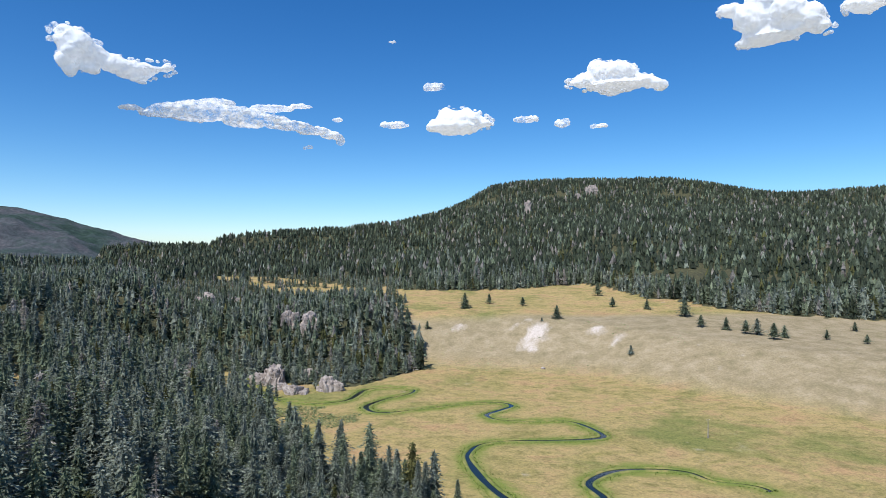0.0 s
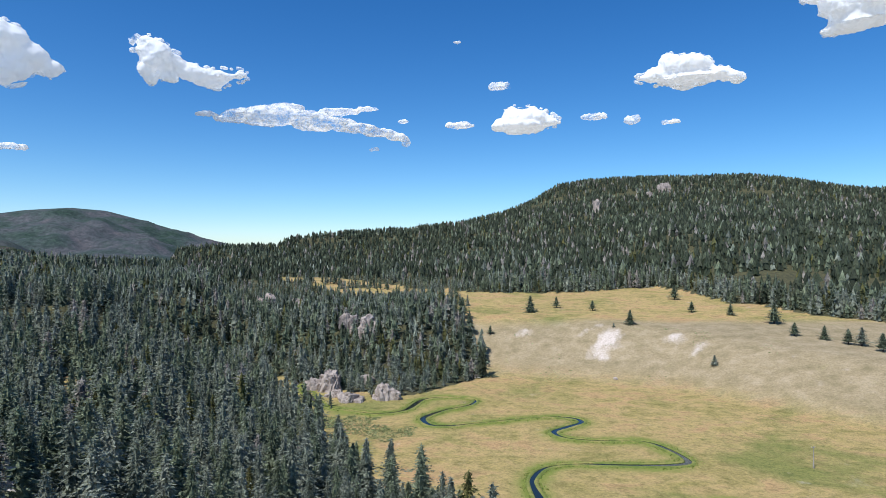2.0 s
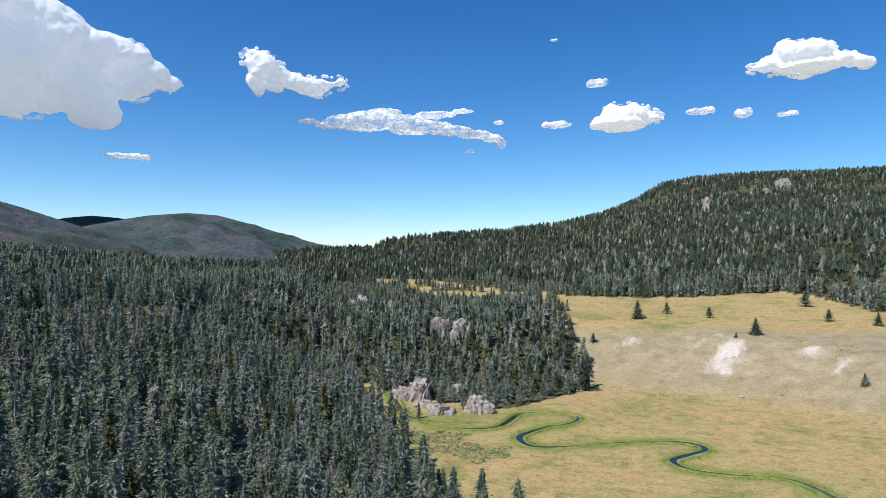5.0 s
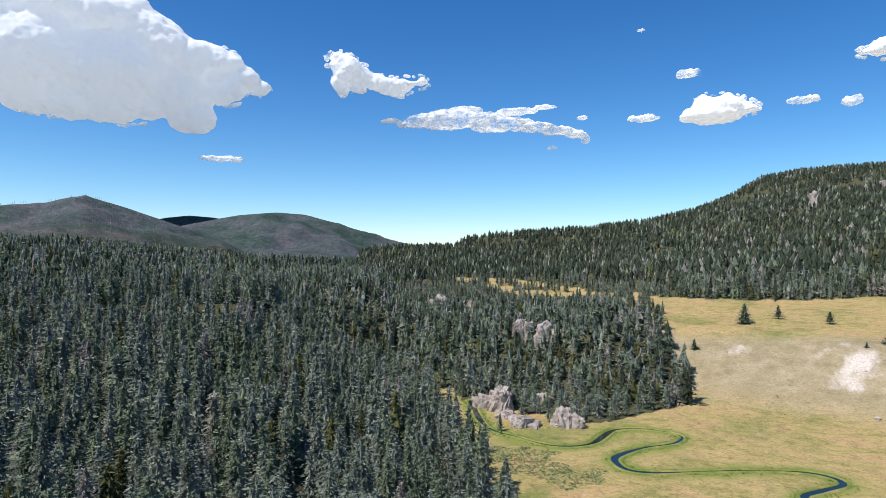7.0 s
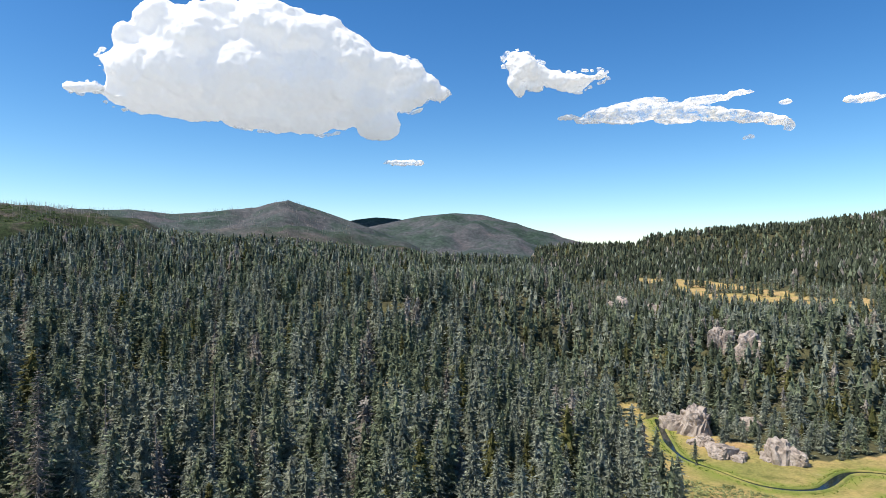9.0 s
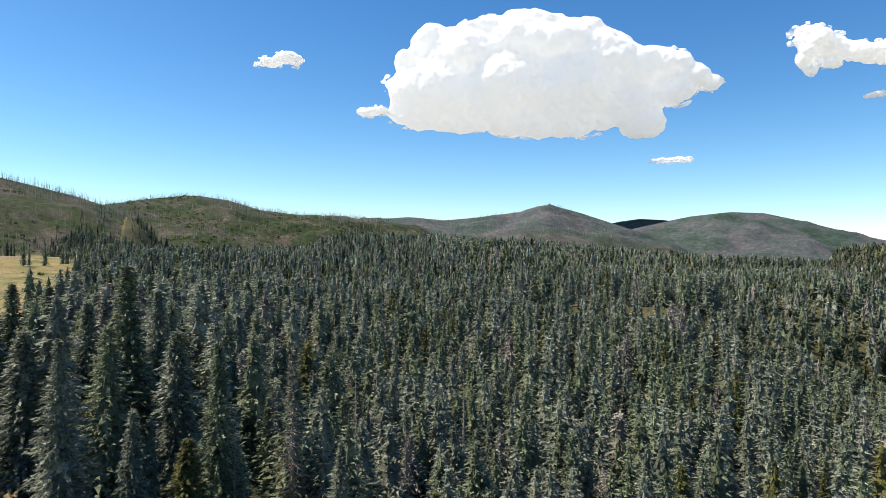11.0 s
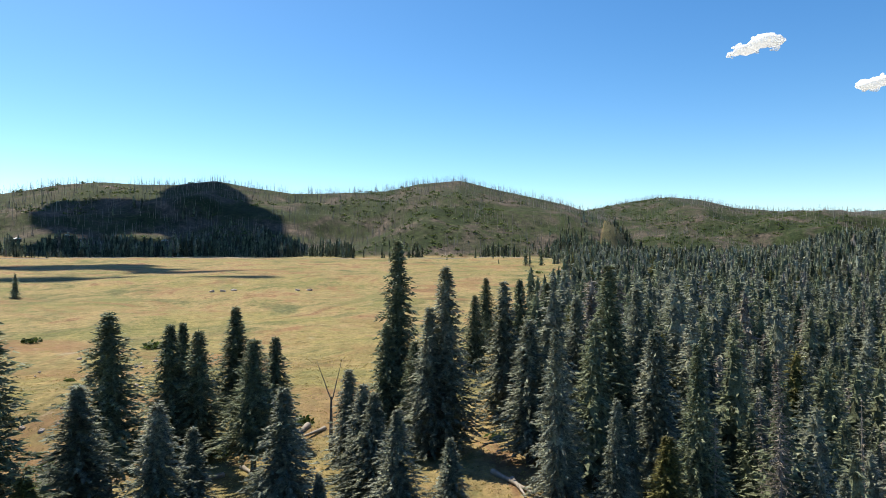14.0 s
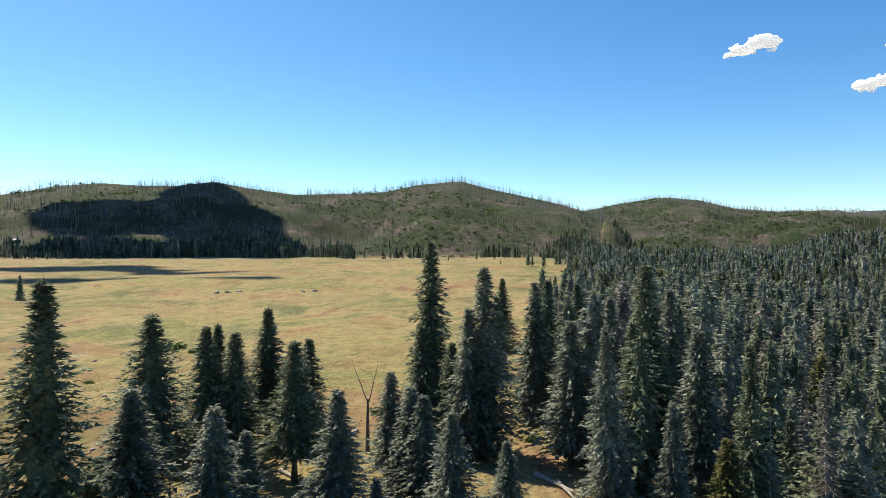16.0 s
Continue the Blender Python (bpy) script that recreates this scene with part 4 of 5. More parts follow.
# ---- fallen logs under the edge trees ----
def log(x, y, length, radius, turn, tip):
    v, f = stem(length, radius, 8, 6, rng, 0.12, 0.4)
    lv, lf = limbs(np.random.default_rng(int(length * 10)), length, 0.9, 8, 1, 0.03, 0.2, 0.4)
    base = new("fallen_log")
    base.matrix_basis = pose(x, y, float(land(x, y)) + radius * 0.8, 90 - tip, 0, turn)
    part("trunk", raw_mesh("trunk", v, f, [M_GREYWOOD], smooth_shade=True), None, base)
    part("branches", raw_mesh("branches", lv, lf, [M_GREYWOOD]), None, base)
    return tagged(base, "weathered grey fallen log lying in dry grass", "log", "fallen logs at the wood's edge")


for px, d, length, radius, turn, tip in ((300, 88, 11, 0.32, 8, 1), (428, 78, 7, 0.22, 60, 2), (570, 96, 10, 0.3, 95, 1), (600, 94, 8, 0.22, 80, 3), (905, 74, 9, 0.24, 130, 1), (940, 72, 6, 0.2, 110, 2),
                                         (1030, 68, 8, 0.22, 120, 0), (410, 70, 9, 0.25, 30, 4), (460, 80, 6, 0.2, 140, 2), (880, 160, 6, 0.2, 100, 1), (1035, 88, 7, 0.2, 70, 1), (130, 82, 6, 0.2, 100, 0)):
    x, y = by_view(px, d)
    log(x, y, length, radius, turn, tip)


# ---- crags and outcrops ----
def crag(x, y, wide, tall, deep, seed, label, lumps=9, sink=0.25, turn=0.0):
    rr = np.random.default_rng(seed)
    base = new("crag") if lumps > 1 else None
    at = pose(x, y, float(land(x, y)) - tall * sink, 0, 0, turn)
    for k in range(lumps):
        bm = bmesh.new()
        f = 1.0 if k == 0 else rr.uniform(0.4, 0.85)
        ox, oy = (0, 0) if k == 0 else (rr.uniform(-0.42, 0.42) * wide, rr.uniform(-0.4, 0.4) * deep)
        oz = tall * (0.25 if k == 0 else rr.uniform(0.0, 0.45))
        m = Matrix.Translation((ox, oy, oz)) @ Euler((rr.uniform(-0.3, 0.3), rr.uniform(-0.3, 0.3), rr.uniform(0, 6))).to_matrix().to_4x4()
        level = (2 if wide < 2 else 3) if lumps < 5 else 4
        for v in bmesh.ops.create_icosphere(bm, subdivisions=level, radius=1.0)["verts"]:
            p = v.co.copy()
            q = Vector((math.copysign(abs(p.x) ** 0.65, p.x), math.copysign(abs(p.y) ** 0.65, p.y), math.copysign(abs(p.z) ** 0.6, p.z)))
            n1 = noise.noise(p * 1.6 + Vector((seed, k, 0)))
            n2 = noise.cell(Vector((p.x * 3.1 + n1 * 0.6, p.y * 3.1 + seed, p.z * 1.7 + k)))
            n3 = noise.noise(p * 7 + Vector((k, seed, 3)))
            n4 = abs(noise.noise(p * 4.3 + Vector((3, k, seed))))
            q *= 1 + 0.18 * n1 + 0.11 * n2 + 0.07 * n3 - 0.12 * n4
            v.co = m @ Vector((q.x * wide * 0.42 * f, q.y * deep * 0.42 * f, q.z * tall * 0.6 * f))
        ob = part("boulder" if base else "stone", bm, M_ROCK, base)
        if not base:
            base = ob
    base.matrix_basis = at
    return tagged(base, label, "rock", "pale crags of the valley")


PALE = "pale pinkish-grey weathered tuff crag with cracks"
crag(-98, 368, 21, 17, 12, 3, PALE, 5)
crag(-63, 350, 15, 12, 9, 8, PALE, 5)
crag(-79, 343, 15, 6, 8, 12, PALE, 6)
crag(-90, 352, 8, 5, 6, 15, PALE, 6)
crag(-92, 445, 16, 17, 9, 21, PALE, 8, 0.1)
crag(-108, 452, 10, 18, 8, 25, PALE, 7, 0.1)
crag(-80, 385, 9, 8, 7, 27, PALE, 6)
crag(-109, 324, 7.5, 6.5, 6, 31, PALE, 7)
crag(-210, 568, 14, 17, 9, 35, PALE, 7, 0.05)
crag(-182, 556, 12, 15, 8, 38, PALE, 6, 0.05)
crag(-36, 488, 6, 3, 4, 41, PALE, 5)
crag(65, 407, 3.2, 1.8, 2.5, 44, "single pale boulder in the grass", 1)
crag(196, 1467, 16, 40, 14, 51, PALE, 6, 0.1)
crag(404, 1691, 40, 26, 16, 54, PALE, 9, 0.15)
crag(350, 1640, 18, 20, 12, 57, PALE, 7, 0.15)
for n, (x, y) in enumerate(((-374, -108), (-380, -104), (-368, -112), (-405, -65), (-398, -70))):
    crag(x, y, 4.5, 1.8, 3, 70 + n, "low grey boulder in the high meadow", 1)
r = np.random.default_rng(77)
for n in range(34):
    px, d = r.uniform(20, 330), r.uniform(95, 190)
    x, y = by_view(px, d)
    s = r.uniform(0.5, 1.3)
    tagged(crag(x, y, 1.3 * s, 0.6 * s, 1.0 * s, 100 + n, "small pale stone in dry grass", 1), "", "stone", "stones in the high meadow")


# ---- burnt hillsides: standing dead trunks, shrubs and surviving conifers ----
def on_hills(count, seed, az_lo, az_hi, r_lo, r_hi):
    rr = np.random.default_rng(seed)
    az = np.radians(rr.uniform(az_lo, az_hi, count))
    d = np.sqrt(rr.uniform(r_lo ** 2, r_hi ** 2, count))
    return EX - np.sin(az) * d, EY + np.cos(az) * d, rr


def spikes(name, x, y, h, w, mats, mat_pick, label, lying=None):
    z = land(x, y) - 0.4
    n = len(x)
    rr = np.random.default_rng(n)
    lean = rr.normal(0, 0.05, (n, 2))
    if lying is not None:
        a = rr.uniform(0, 6.283, n)
        lean = np.where(lying[:, None], np.stack([np.cos(a), np.sin(a)], -1) * 3.0, lean)
    hz = np.where(np.abs(lean).max(1) > 1, 0.06, 1.0)
    hx = np.where(np.abs(lean).max(1) > 1, 0.33, 1.0)
    V = np.empty((n, 6, 3))
    for k in range(3):
        a = 2.094 * k
        V[:, k] = np.stack([x + math.cos(a) * w, y + math.sin(a) * w, z], -1)
        V[:, 3 + k] = np.stack([x + lean[:, 0] * h * hx + math.cos(a) * w * 0.45, y + lean[:, 1] * h * hx + math.sin(a) * w * 0.45,
                                land(x + lean[:, 0] * h * hx, y + lean[:, 1] * h * hx) * (hz < 0.5) + (z + h * hz) * (hz > 0.5) + 0.5 * (hz < 0.5)], -1)
    tri = np.array([(0, 1, 4), (0, 4, 3), (1, 2, 5), (1, 5, 4), (2, 0, 3), (2, 3, 5), (3, 4, 5)])
    F = (tri[None] + (np.arange(n) * 6)[:, None, None]).reshape(-1, 3)
    me = raw_mesh(name, V.reshape(-1, 3), F, mats, np.repeat(mat_pick, 7))
    return tagged(new(name, me), label, "dead trees", kind="stuff")


for az_lo, az_hi, r_lo, r_hi, count, seed in ((88, 142, 905, 1580, 6500, 41), (66, 92, 1400, 2380, 3600, 42), (46, 80, 2300, 3600, 2600, 43), (91, 142, 1420, 1530, 1500, 44), (66, 92, 2180, 2330, 900, 45)):
    x, y, rr = on_hills(count, seed, az_lo, az_hi, r_lo, r_hi)
    k = fbm(x, y, 120, 2, 63) > -0.5
    x, y = x[k], y[k]
    spikes("burnt_trunks", x, y, rr.uniform(7, 20, len(x)), rr.uniform(0.16, 0.34, len(x)) * (r_hi / 1500) ** 0.7, [M_CHAR, M_GREYWOOD], (rr.uniform(size=len(x)) < 0.45).astype(int),
           "burnt bare trunks standing on the hillside", rr.uniform(size=len(x)) < 0.22)

# surviving conifers along the foot of the hills
xa, ya, rr = on_hills(4200, 51, 83, 141, 690, 1420)
xb, yb, rr = on_hills(3000, 53, 90, 141, 835, 1000)
x, y = np.concatenate([xa, xb]), np.concatenate([ya, yb])
az_e, r_e = polar(x, y)
n1 = fbm(x, y, 90, 3, 15)
foot = (az_e > 91) & (r_e > 860 + 25 * n1) & (r_e < 985 + 45 * n1) & (n1 > -0.2 + 0.3 * ((az_e < 104) & (az_e > 95)))
arm = (az_e < 95 - (r_e - 800) * 0.004) & (r_e > 690 + np.maximum(0, az_e - 90) * 60) & (r_e < 1380 - np.maximum(0, az_e - 84) * 42)
k = foot | arm | ((n1 > 0.9) & (r_e > 950) & (r_e < 1250) & (az_e > 118))
x, y = x[k], y[k]
h = rr.uniform(5, 20, len(x)) * np.clip(0.85 + 0.6 * fbm(x, y, 45, 3, 18), 0.3, 1.45)
grown("foothill_forest", x, y, h, h * rr.uniform(0.9, 1.2, len(x)), lod2, FOREST_MATS, choose(rr, len(x), 4, (0.08, 0.5, 0.0, 0.4, 0.02)), "dark conifers along the foot of the burnt hills", 52)


def clump(rng, n, flat):
    V, F = [], []
    for k in range(n):
        p = rng.normal(0, 0.33, 3)
        p[2] = abs(p[2]) * flat + 0.15
        d = rng.normal(0, 1, 3)
        d /= np.linalg.norm(d)
        e = np.cross(d, rng.normal(0, 1, 3))
        e /= np.linalg.norm(e) + 1e-6
        b0 = len(V)
        V += [p - d * 0.22, p + e * 0.16, p + d * 0.26, p - e * 0.16]
        F += [(b0, b0 + 1, b0 + 2), (b0, b0 + 2, b0 + 3)]
    return np.array(V), np.array(F), np.ones(len(F), int)


bush_models = [clump(rng, 14, 0.8) for _ in range(4)]
bush_fine = [clump(rng, 60, 0.7) for _ in range(4)]
x, y, rr = on_hills(11000, 61, 66, 142, 900, 2300)
k = fbm(x, y, 150, 4, 64) > -0.05
x, y = x[k], y[k]
h = rr.uniform(2.5, 6, len(x))
grown("hill_shrubs", x, y, h, h * 1.6, bush_models, [M_BARK, M_SHRUB], np.column_stack([rr.integers(0, 4, len(x)), np.ones(len(x), int)]), "low green oak scrub on the burnt hills", 62)

# sage and low bushes in the meadows
x, y, rr = scatter(1.15, -105, -38, 268, 318, 71)
k = (fbm(x, y, 16, 3, 12) + 0.9 - np.hypot((x + 66) / 26, (y - 298) / 17) > 0.1) & (to_river(x, y) > 7) & (x > wood_edge(y) + 3)
x, y = x[k], y[k]
h = rr.uniform(0.5, 0.95, len(x))
grown("sagebrush", x, y, h, h * 1.6, bush_models, [M_BARK, M_SAGE], np.column_stack([rr.integers(0, 4, len(x)), np.ones(len(x), int)]), "grey-green sagebrush patch beside the stream", 72)
x, y, rr = scatter(3.4, -60, 160, 385, 470, 73)
k = (fbm(x, y, 14, 3, 13) > 0.75)
x, y = x[k], y[k]
h = rr.uniform(0.4, 0.9, len(x))
grown("slope_bushes", x, y, h, h * 1.5, bush_models, [M_BARK, M_SAGE], np.column_stack([rr.integers(0, 4, len(x)), np.ones(len(x), int)]), "scattered low bushes on the dry slope", 74)

r = np.random.default_rng(81)
bush_me = [raw_mesh("bush", v, f, [M_SHRUB]) for v, f, _ in bush_fine]
for n, (px, d, s) in enumerate(((95, 98, 2.4), (120, 104, 3.0), (75, 100, 2.2), (285, 197, 3.2), (300, 200, 2.4), (65, 224, 2.6), (140, 155, 1.2), (205, 154, 1.3), (215, 150, 1.0), (560, 98, 1.8), (425, 86, 1.6),
                                (1045, 84, 2.2), (1062, 90, 1.8), (905, 88, 1.5), (640, 104, 1.6), (30, 90, 2.2), (330, 190, 1.8), (955, 540, 3), (1000, 553, 5))):
    x, y = by_view(px, d)
    ob = new("bush", bush_me[n % 4])
    ob.matrix_basis = pose(x, y, float(land(x, y)) - 0.1, 0, 0, n * 50) @ Matrix.Diagonal((s * 1.3, s * 1.3, s * 0.9, 1))
    tagged(ob, "low bright green bush in dry grass", "bush", "bushes at the wood's edge")


# grass: tufts by the stream and at the wood's edge
def tufts(name, x, y, h, mat, label, blades=5, seed=0):
    rr = np.random.default_rng(seed)
    z = land(x, y)
    n = len(x)
    V = np.empty((n, blades, 3, 3))
    for k in range(blades):
        a = rr.uniform(0, 6.283, n)
        ox, oy = rr.normal(0, 0.22, n), rr.normal(0, 0.22, n)
        w = 0.09
        V[:, k, 0] = np.stack([x + ox - np.sin(a) * w, y + oy + np.cos(a) * w, z], -1)
        V[:, k, 1] = np.stack([x + ox + np.sin(a) * w, y + oy - np.cos(a) * w, z], -1)
        V[:, k, 2] = np.stack([x + ox + np.cos(a) * h * 0.4, y + oy + np.sin(a) * h * 0.4, z + h * rr.uniform(0.7, 1.1, n)], -1)
    F = np.arange(n * blades * 3).reshape(-1, 3)
    return tagged(new(name, raw_mesh(name, V.reshape(-1, 3), F, [mat])), label, "grass", kind="stuff")


rr = np.random.default_rng(91)
pick = rr.integers(0, len(river_line), 9000)
off = (half[pick] + 0.3 + rr.exponential(0.9, 9000)) * rr.choice((-1, 1), 9000)
p = river_line[pick] + side_v[pick] * off[:, None] + tang[pick] * rr.uniform(-1.2, 1.2, 9000)[:, None]
tufts("sedge_grass", p[:, 0], p[:, 1], rr.uniform(0.2, 0.55, 9000), M_SEDGE, "lush green sedge along the stream banks", 5, 92)
a = np.radians(rr.uniform(88, 140, 9000))
d = rr.uniform(50, 170, 9000)
tufts("dry_grass", EX - np.sin(a) * d, EY + np.cos(a) * d, rr.uniform(0.08, 0.2, 9000), M_STRAW, "dry golden grass tufts at the wood's edge", 4, 93)


# ---- cabins far under the hill, and the pole in the river meadow ----
M_WALL = plain("cabin_boards", ((0.3, (0.10, 0.07, 0.05)), (0.7, (0.20, 0.15, 0.11))), 0.8, 0.9, 4.0, 0.4, 0.03)
M_ROOF = plain("tin_roof", ((0.3, (0.38, 0.38, 0.38)), (0.7, (0.55, 0.55, 0.54))), 0.5, 0.5)
M_PANE = plain("window_glass", ((0.3, (0.03, 0.035, 0.04)), (0.7, (0.05, 0.055, 0.06))), 1.0, 0.1)


def box(w, d, h, x=0, y=0, z=0):
    bm = bmesh.new()
    bmesh.ops.create_cube(bm, size=1.0)
    for v in bm.verts:
        v.co = Vector((v.co.x * w + x, v.co.y * d + y, (v.co.z + 0.5) * h + z))
    bmesh.ops.bevel(bm, geom=bm.edges[:], offset=0.02, segments=1, affect="EDGES")
    return bm


def cabin(x, y, turn, w, d):
    base = new("cabin")
    base.matrix_basis = pose(x, y, float(land(x, y)) - 0.4, 0, 0, turn)
    part("wall", box(w, d, 3.2), M_WALL, base)
    bm = bmesh.new()
    a, b2, top = w / 2 + 0.5, d / 2 + 0.6, 2.4
    vs = [bm.verts.new(c) for c in ((-a, -b2, 3.1), (a, -b2, 3.1), (a, b2, 3.1), (-a, b2, 3.1), (-a, 0, 3.1 + top), (a, 0, 3.1 + top))]
    for f in ((0, 1, 5, 4), (2, 3, 4, 5), (0, 4, 3), (1, 2, 5), (3, 2, 1, 0)):
        bm.faces.new([vs[k] for k in f])
    part("roof", bm, M_ROOF, base, "pale tin roof")
    for k in (-1, 1):
        for s in (-1, 1):
            part("window", box(1.4, 0.1, 1.2, k * w * 0.28, s * (d / 2 + 0.03), 1.1), M_PANE, base)
    part("door", box(1.0, 0.1, 2.05, 0, d / 2 + 0.03, 0.05), M_BARK, base)
    return tagged(base, "small brown cabin with pale tin roof among trees", "house", "cabins under the hill")


for x, y, turn, w, d in ((-775, -598, 40, 13, 8), (-840, -490, 50, 11, 7), (-862, -450, 30, 12, 8), (-760, -560, 10, 8, 6), (-735, -640, 60, 14, 7)):
    cabin(x, y, turn, w, d)

pole = new("utility_pole")
pole.matrix_basis = pose(109, 260, float(land(109, 260)) - 0.3, 0, 0, 20)
tv, tf = stem(8.2, 0.16, 8, 3, rng, 0.0, 0.6)
part("post", raw_mesh("post", tv, tf, [M_GREYWOOD], smooth_shade=True), None, pole)
part("crossarm", box(1.8, 0.14, 0.16, 0, 0.15, 7.5), M_GREYWOOD, pole)
for k in (-0.75, 0.75):
    part("insulator", box(0.12, 0.12, 0.25, k, 0.15, 7.66), M_ROOF, pole)
tagged(pole, "weathered wooden utility pole in the river meadow", "pole")

# ---- clouds ----
def vapour(name):
    """Sunlit cloud: light both scattered back and let through, with a faint glow added."""
    m, nt, b = material(name)
    diff, tl, mx = nt.nodes.new("ShaderNodeBsdfDiffuse"), nt.nodes.new("ShaderNodeBsdfTranslucent"), nt.nodes.new("ShaderNodeMixShader")
    diff.inputs["Color"].default_value = tl.inputs["Color"].default_value = (0.84, 0.84, 0.85, 1)
    mx.inputs[0].default_value = 0.46
    nt.links.new(diff.outputs[0], mx.inputs[1])
    nt.links.new(tl.outputs[0], mx.inputs[2])
    bn = nt.nodes.new("ShaderNodeBump")
    bn.inputs["Strength"].default_value, bn.inputs["Distance"].default_value = 0.2, 30.0
    nt.links.new(noise_at(nt, 0.014, 7, 0.6), bn.inputs["Height"])
    nt.links.new(bn.outputs[0], diff.inputs["Normal"])
    glow, add = nt.nodes.new("ShaderNodeEmission"), nt.nodes.new("ShaderNodeAddShader")       # emission that stands in for light scattered about inside
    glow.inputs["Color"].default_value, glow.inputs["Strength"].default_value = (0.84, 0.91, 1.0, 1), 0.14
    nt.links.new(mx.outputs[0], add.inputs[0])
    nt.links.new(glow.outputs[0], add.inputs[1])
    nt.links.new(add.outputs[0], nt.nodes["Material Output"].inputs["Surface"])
    return m, nt, add


def wisp(name, lo, hi, scale=0.012):
    """The same vapour, torn to shreds."""
    m, nt, lit = vapour(name)
    clear, mx2 = nt.nodes.new("ShaderNodeBsdfTransparent"), nt.nodes.new("ShaderNodeMixShader")
    nt.links.new(band(nt, noise_at(nt, scale, 9, 0.66, None, 0.4), lo, hi), mx2.inputs[0])
    nt.links.new(clear.outputs[0], mx2.inputs[1])
    nt.links.new(lit.outputs[0], mx2.inputs[2])
    nt.links.new(mx2.outputs[0], nt.nodes["Material Output"].inputs["Surface"])
    return m


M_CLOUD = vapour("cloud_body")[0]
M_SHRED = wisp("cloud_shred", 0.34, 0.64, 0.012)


def billow(name, size, basis, depth):
    t = bpy.data.textures.new(name, "CLOUDS")
    t.noise_scale, t.noise_basis, t.noise_depth = size, basis, depth
    return t


LOBES, KNOBS, FRAY = billow("lobes", 340, "VORONOI_F1", 1), billow("knobs", 60, "VORONOI_F1", 2), billow("fray", 26, "ORIGINAL_PERLIN", 3)


def swollen(ob, voxel, steps):
    """One closed skin round all the puffs, heaped into lobes and knobs."""
    rm = ob.modifiers.new("skin", "REMESH")
    rm.mode, rm.voxel_size, rm.use_smooth_shade = "VOXEL", voxel, True
    for tex, strength, level in steps:
        dm = ob.modifiers.new("billow", "DISPLACE")
        dm.strength, dm.mid_level = strength, level
        if tex:
            dm.texture, dm.texture_coords = tex, "LOCAL"


def cloud(puffs, distance, label, thin=False, voxel=9.0):
    """puffs: azimuth, elevation, half width, half height in degrees of a view from the flight's end."""
    bm = bmesh.new()
    k = distance * math.pi / 180
    for az, el, hw, hh in puffs:
        a, e = radians(az), radians(el)
        c = Vector((EX - math.sin(a) * math.cos(e) * distance, EY * 0.5 + math.cos(a) * math.cos(e) * distance, EZ + math.sin(e) * distance))
        right_v, away = Vector((math.cos(a), math.sin(a), 0)), Vector((-math.sin(a), math.cos(a), 0))
        for v in bmesh.ops.create_icosphere(bm, subdivisions=3, radius=1.0)["verts"]:
            p = v.co.copy()
            zz = p.z if p.z > 0 else p.z * 0.8
            v.co = c + right_v * (p.x * hw * k) + away * (p.y * (hw + hh) * 0.5 * k) + Vector((0, 0, zz * hh * k))
    base = new("cloud")
    grow = min(1.15, max(hh for az, el, hw, hh in puffs) / 1.2)
    if thin:
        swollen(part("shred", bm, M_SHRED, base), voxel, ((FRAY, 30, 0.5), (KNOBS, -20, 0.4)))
    else:
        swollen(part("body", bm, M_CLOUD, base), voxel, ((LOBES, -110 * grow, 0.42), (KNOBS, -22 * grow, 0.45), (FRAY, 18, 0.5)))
        # torn rim
        rr = np.random.default_rng(len(puffs))
        rim = bmesh.new()
        for az, el, hw, hh in puffs:
            for turn in rr.uniform(0, 6.283, int(6 + 8 * hw)):
                pa, pe = az + math.cos(turn) * hw * 0.85, el + math.sin(turn) * hh * 0.85 * (1 if math.sin(turn) > 0 else 0.85)
                if any(((pa - qa) / qw) ** 2 + ((pe - qe) / qh) ** 2 < 0.8 for qa, qe, qw, qh in puffs if (qa, qe) != (az, el)):
                    continue
                a, e, size = radians(pa), radians(pe), k * rr.uniform(0.1, 0.26) * min(1.0, 0.5 + hh * 0.4)
                c = Vector((EX - math.sin(a) * math.cos(e) * distance, EY * 0.5 + math.cos(a) * math.cos(e) * distance, EZ + math.sin(e) * distance))
                for v in bmesh.ops.create_icosphere(rim, subdivisions=2, radius=size)["verts"]:
                    v.co = c + Vector((v.co.x * 1.3, v.co.y * 1.3, v.co.z * 0.8))
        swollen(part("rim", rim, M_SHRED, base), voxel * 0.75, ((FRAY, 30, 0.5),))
    return tagged(base, label, "cloud", "clouds in the sky")


WHITE = "bright white fair-weather cumulus cloud"
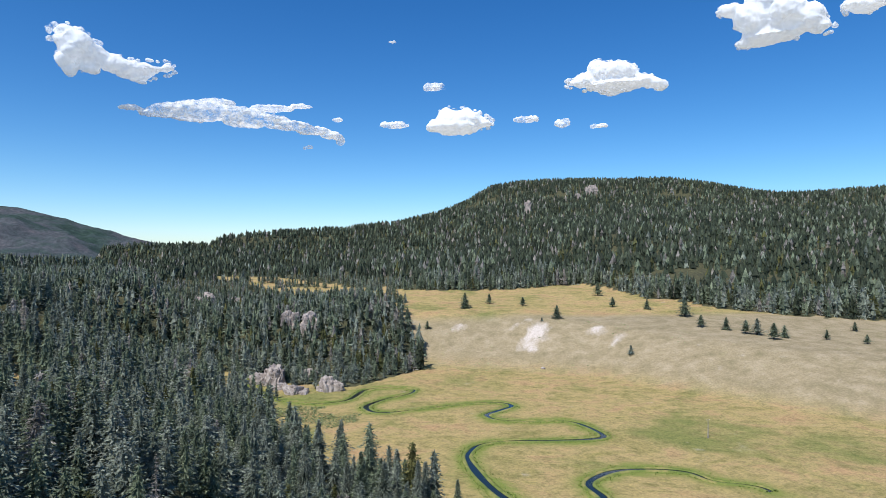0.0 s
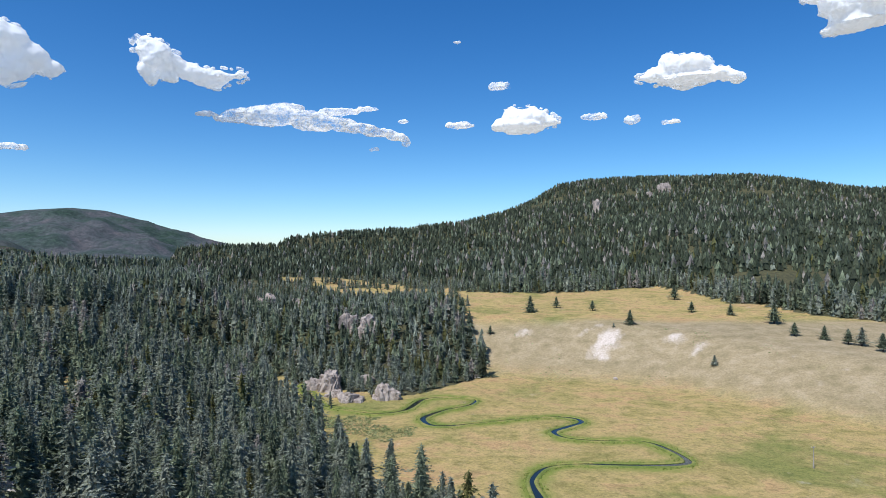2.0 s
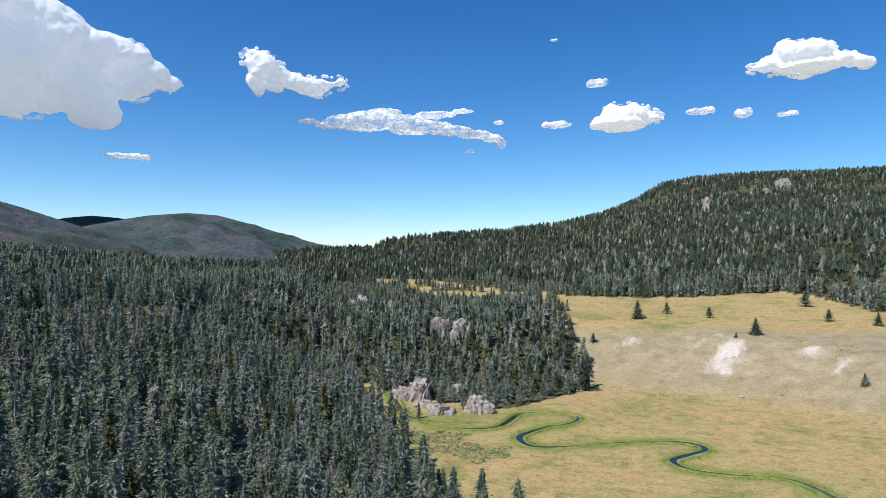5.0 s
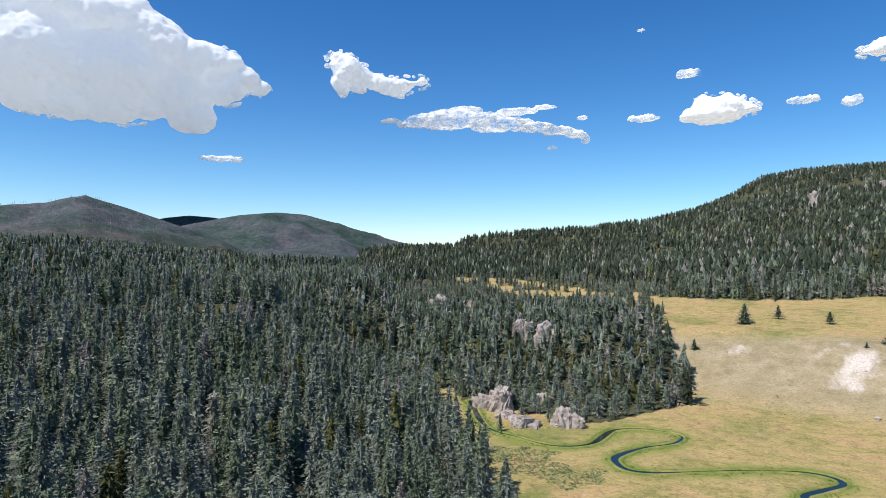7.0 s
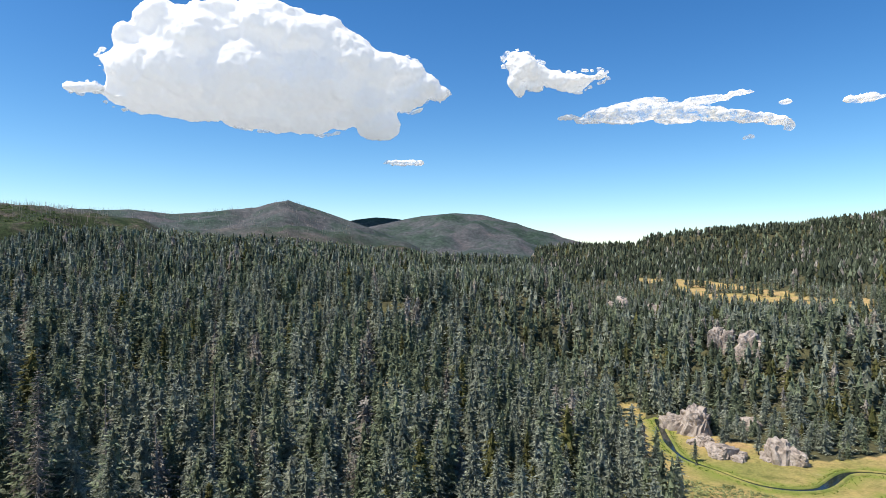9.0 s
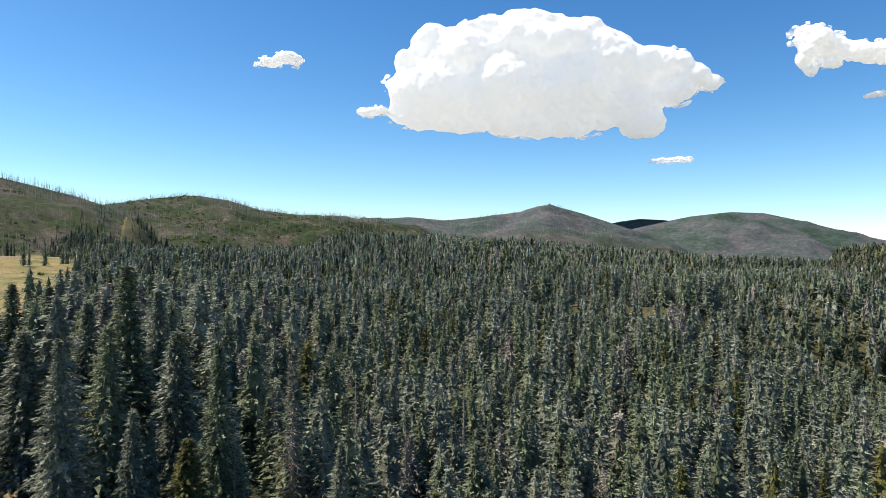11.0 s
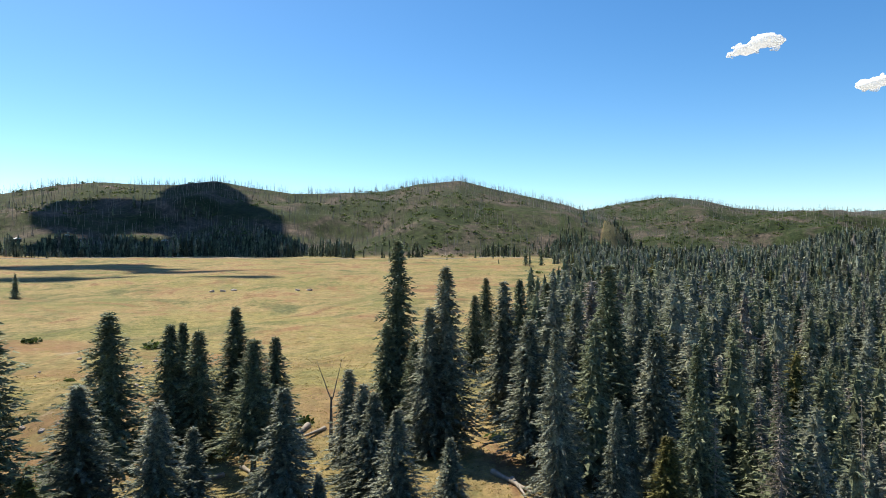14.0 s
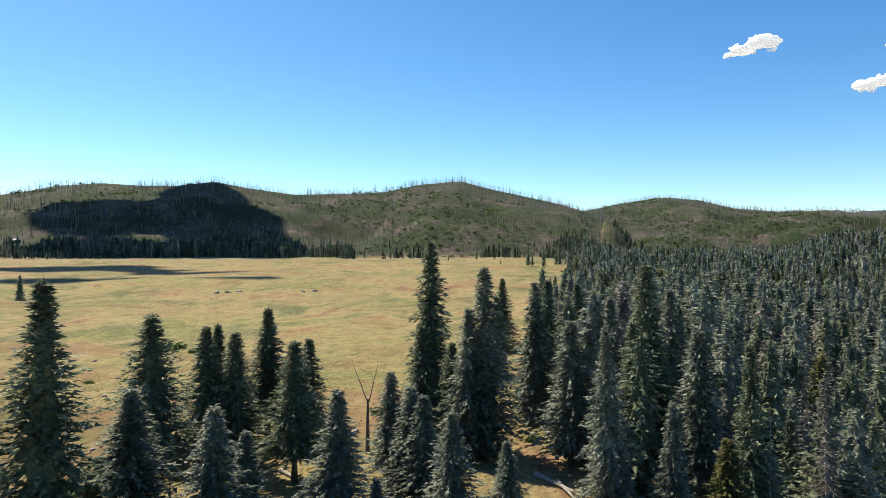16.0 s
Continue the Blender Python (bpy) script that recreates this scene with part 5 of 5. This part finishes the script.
# the great cloud: lobes from its left tip to its right tip
great = [(61, 14.2, 5.0, 3.4), (58.5, 17.2, 4.2, 3.0), (54.0, 18.2, 4.2, 2.7), (50.5, 17.8, 3.6, 2.6), (47.0, 16.6, 3.4, 2.8), (43.8, 15.6, 2.2, 2.0), (42.6, 16.2, 1.6, 1.5), (55, 14.6, 5.5, 4.0), (49.5, 14.2, 5.0, 3.8),
         (45.0, 13.2, 2.8, 2.4), (43.4, 11.4, 2.0, 1.7), (41.2, 16.0, 1.9, 1.5), (40.6, 13.6, 1.8, 1.5), (39.4, 14.6, 1.4, 1.1), (37.8, 14.0, 0.9, 0.8), (48.6, 11.5, 3.2, 1.6), (53.6, 11.6, 3.4, 1.6), (58.6, 12.2, 3.6, 1.5), (63.6, 12.2, 2.6, 1.2), (66.2, 12.6, 1.5, 0.6), (67.6, 12.7, 0.7, 0.35),
         (63.6, 16.4, 2.0, 1.8), (61.6, 18.4, 2.2, 1.5), (57.2, 19.4, 3.0, 1.5), (52.4, 19.8, 2.8, 1.2), (65.2, 15.0, 1.2, 1.2), (48.6, 18.9, 2.0, 1.2)]
cloud(great, 4600, "large bulging white cumulus with grey hollows", voxel=15.0)
heart = [(31.05, 16.7, 1.29, 1.2), (30.25, 16.2, 1.56, 1.38), (29.05, 15.7, 1.38, 1.1), (31.05, 15.1, 0.64, 0.83), (30.65, 14.3, 0.55, 0.64), (27.85, 15.3, 1.2, 0.83), (26.25, 15.0, 1.29, 0.83), (25.05, 15.0, 1.38, 0.92), (23.85, 15.2, 1.01, 0.74), (25.55, 14.3, 0.83, 0.46), (29.45, 14.6, 0.83, 0.55)]
cloud(heart, 4300, WHITE)
streak = [(23.0, 12.0, 2.2, 0.55), (20.8, 12.3, 2.6, 0.65), (18.4, 12.0, 3.0, 0.65), (16.2, 11.7, 2.8, 0.5), (13.6, 11.3, 2.2, 0.45), (11.4, 10.95, 1.6, 0.4), (9.8, 10.6, 1.0, 0.4), (9.0, 10.1, 0.45, 0.5), (21.5, 11.6, 2.2, 0.45), (15.0, 12.7, 1.8, 0.3),
          (26.4, 11.9, 1.0, 0.25), (9.3, 12.0, 0.6, 0.22), (12.5, 13.0, 1.1, 0.2), (24.4, 11.6, 1.4, 0.35), (19.6, 12.9, 1.6, 0.3), (17.4, 11.3, 1.8, 0.35)]
cloud(streak, 4300, "thin stretched white cloud with a ragged tail", thin=True)
cloud([(-0.6, 11.7, 1.5, 0.7), (-1.6, 12.2, 1.6, 1.1), (-0.8, 12.6, 1.0, 0.9), (-2.9, 12.2, 1.3, 1.0), (-2.4, 12.8, 0.8, 0.7), (-3.9, 11.9, 1.2, 0.8), (-1.4, 11.5, 2.6, 0.5)], 4300, WHITE)
cloud([(-15.4, 15.6, 1.8, 1.3), (-14.6, 16.0, 1.2, 1.0), (-16.4, 15.5, 1.6, 1.2), (-13.4, 15.0, 1.4, 0.9), (-18.0, 14.8, 1.4, 0.8), (-19.0, 14.5, 1.1, 0.6), (-15.8, 14.6, 3.0, 0.6), (-12.2, 15.0, 0.9, 0.5)], 4300, WHITE)
cloud([(-27.0, 18.6, 1.6, 1.6), (-29.0, 18.6, 1.9, 1.9), (-30.6, 18.0, 1.6, 1.3), (-31.6, 17.4, 1.2, 0.9), (-28.4, 17.2, 2.4, 0.8), (-26.4, 17.0, 1.0, 0.6), (-25.0, 19.6, 1.0, 0.5), (-28.5, 20.2, 2.2, 1.0), (-34.4, 18.4, 1.6, 0.8), (-36.0, 18.6, 1.4, 0.7)], 4300, WHITE)
for n, (az, el, hw, hh) in enumerate(((0.5, 15.0, 1.0, 0.42), (4.1, 11.65, 1.4, 0.34), (-8.0, 12.1, 1.2, 0.38), (-11.2, 11.65, 0.75, 0.5), (-14.4, 11.3, 0.8, 0.26), (11.9, 9.5, 0.5, 0.28), (41.0, 8.1, 1.9, 0.3), (4.3, 18.8, 0.4, 0.15))):
    cloud([(az + 0.3 * hw, el, hw * 0.7, hh * 0.8), (az - 0.35 * hw, el + 0.1 * hh, hw * 0.6, hh * 0.9), (az, el - 0.2 * hh, hw, hh * 0.5)], 4300, "small wispy scrap of white cloud", thin=True, voxel=5.0)
cloud([(76.0, 16.4, 1.2, 0.6), (74.8, 16.8, 1.2, 0.7), (74.0, 16.6, 0.9, 0.6), (76.8, 16.1, 0.7, 0.3)], 4300, WHITE)
cloud([(67.6, 12.6, 1.0, 0.5), (66.6, 12.8, 1.0, 0.5)], 4400, WHITE)


# the broken cloud overhead whose shade lies on the burnt hill and the high meadow
def shade_cloud(spots, height, label):
    """spots: bearing mark and distance of the shaded ground, then its half width and half depth."""
    bm = bmesh.new()
    for px, d, wide, deep in spots:
        x, y = by_view(px, d)
        c = Vector((x, y, float(land(x, y)))) + SUN_DIR * height
        a = math.atan2(y - EY, x - EX)
        for v in bmesh.ops.create_icosphere(bm, subdivisions=3, radius=1.0)["verts"]:
            p = v.co.copy()
            v.co = c + Vector((math.cos(a) * p.x * deep + math.sin(a) * p.y * wide, math.sin(a) * p.x * deep - math.cos(a) * p.y * wide, p.z * max(16.0, 0.3 * min(wide, deep))))
    base = new("cloud")
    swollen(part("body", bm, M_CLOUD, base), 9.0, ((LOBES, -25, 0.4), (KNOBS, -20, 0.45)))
    return tagged(base, label, "cloud", "clouds in the sky")


shade_cloud(((300, 920, 190, 80), (410, 1000, 110, 130), (380, 1150, 120, 130), (360, 1330, 90, 160), (190, 950, 120, 80), (150, 1150, 90, 110), (260, 1180, 110, 60), (470, 930, 70, 50)), 1500, "ragged white cloud over the burnt hill")
shade_cloud(((60, 640, 110, 40), (200, 600, 80, 20), (330, 560, 60, 16), (420, 500, 38, 9), (40, 500, 40, 16), (130, 520, 50, 9)), 1500, "thin bank of white cloud over the meadow")
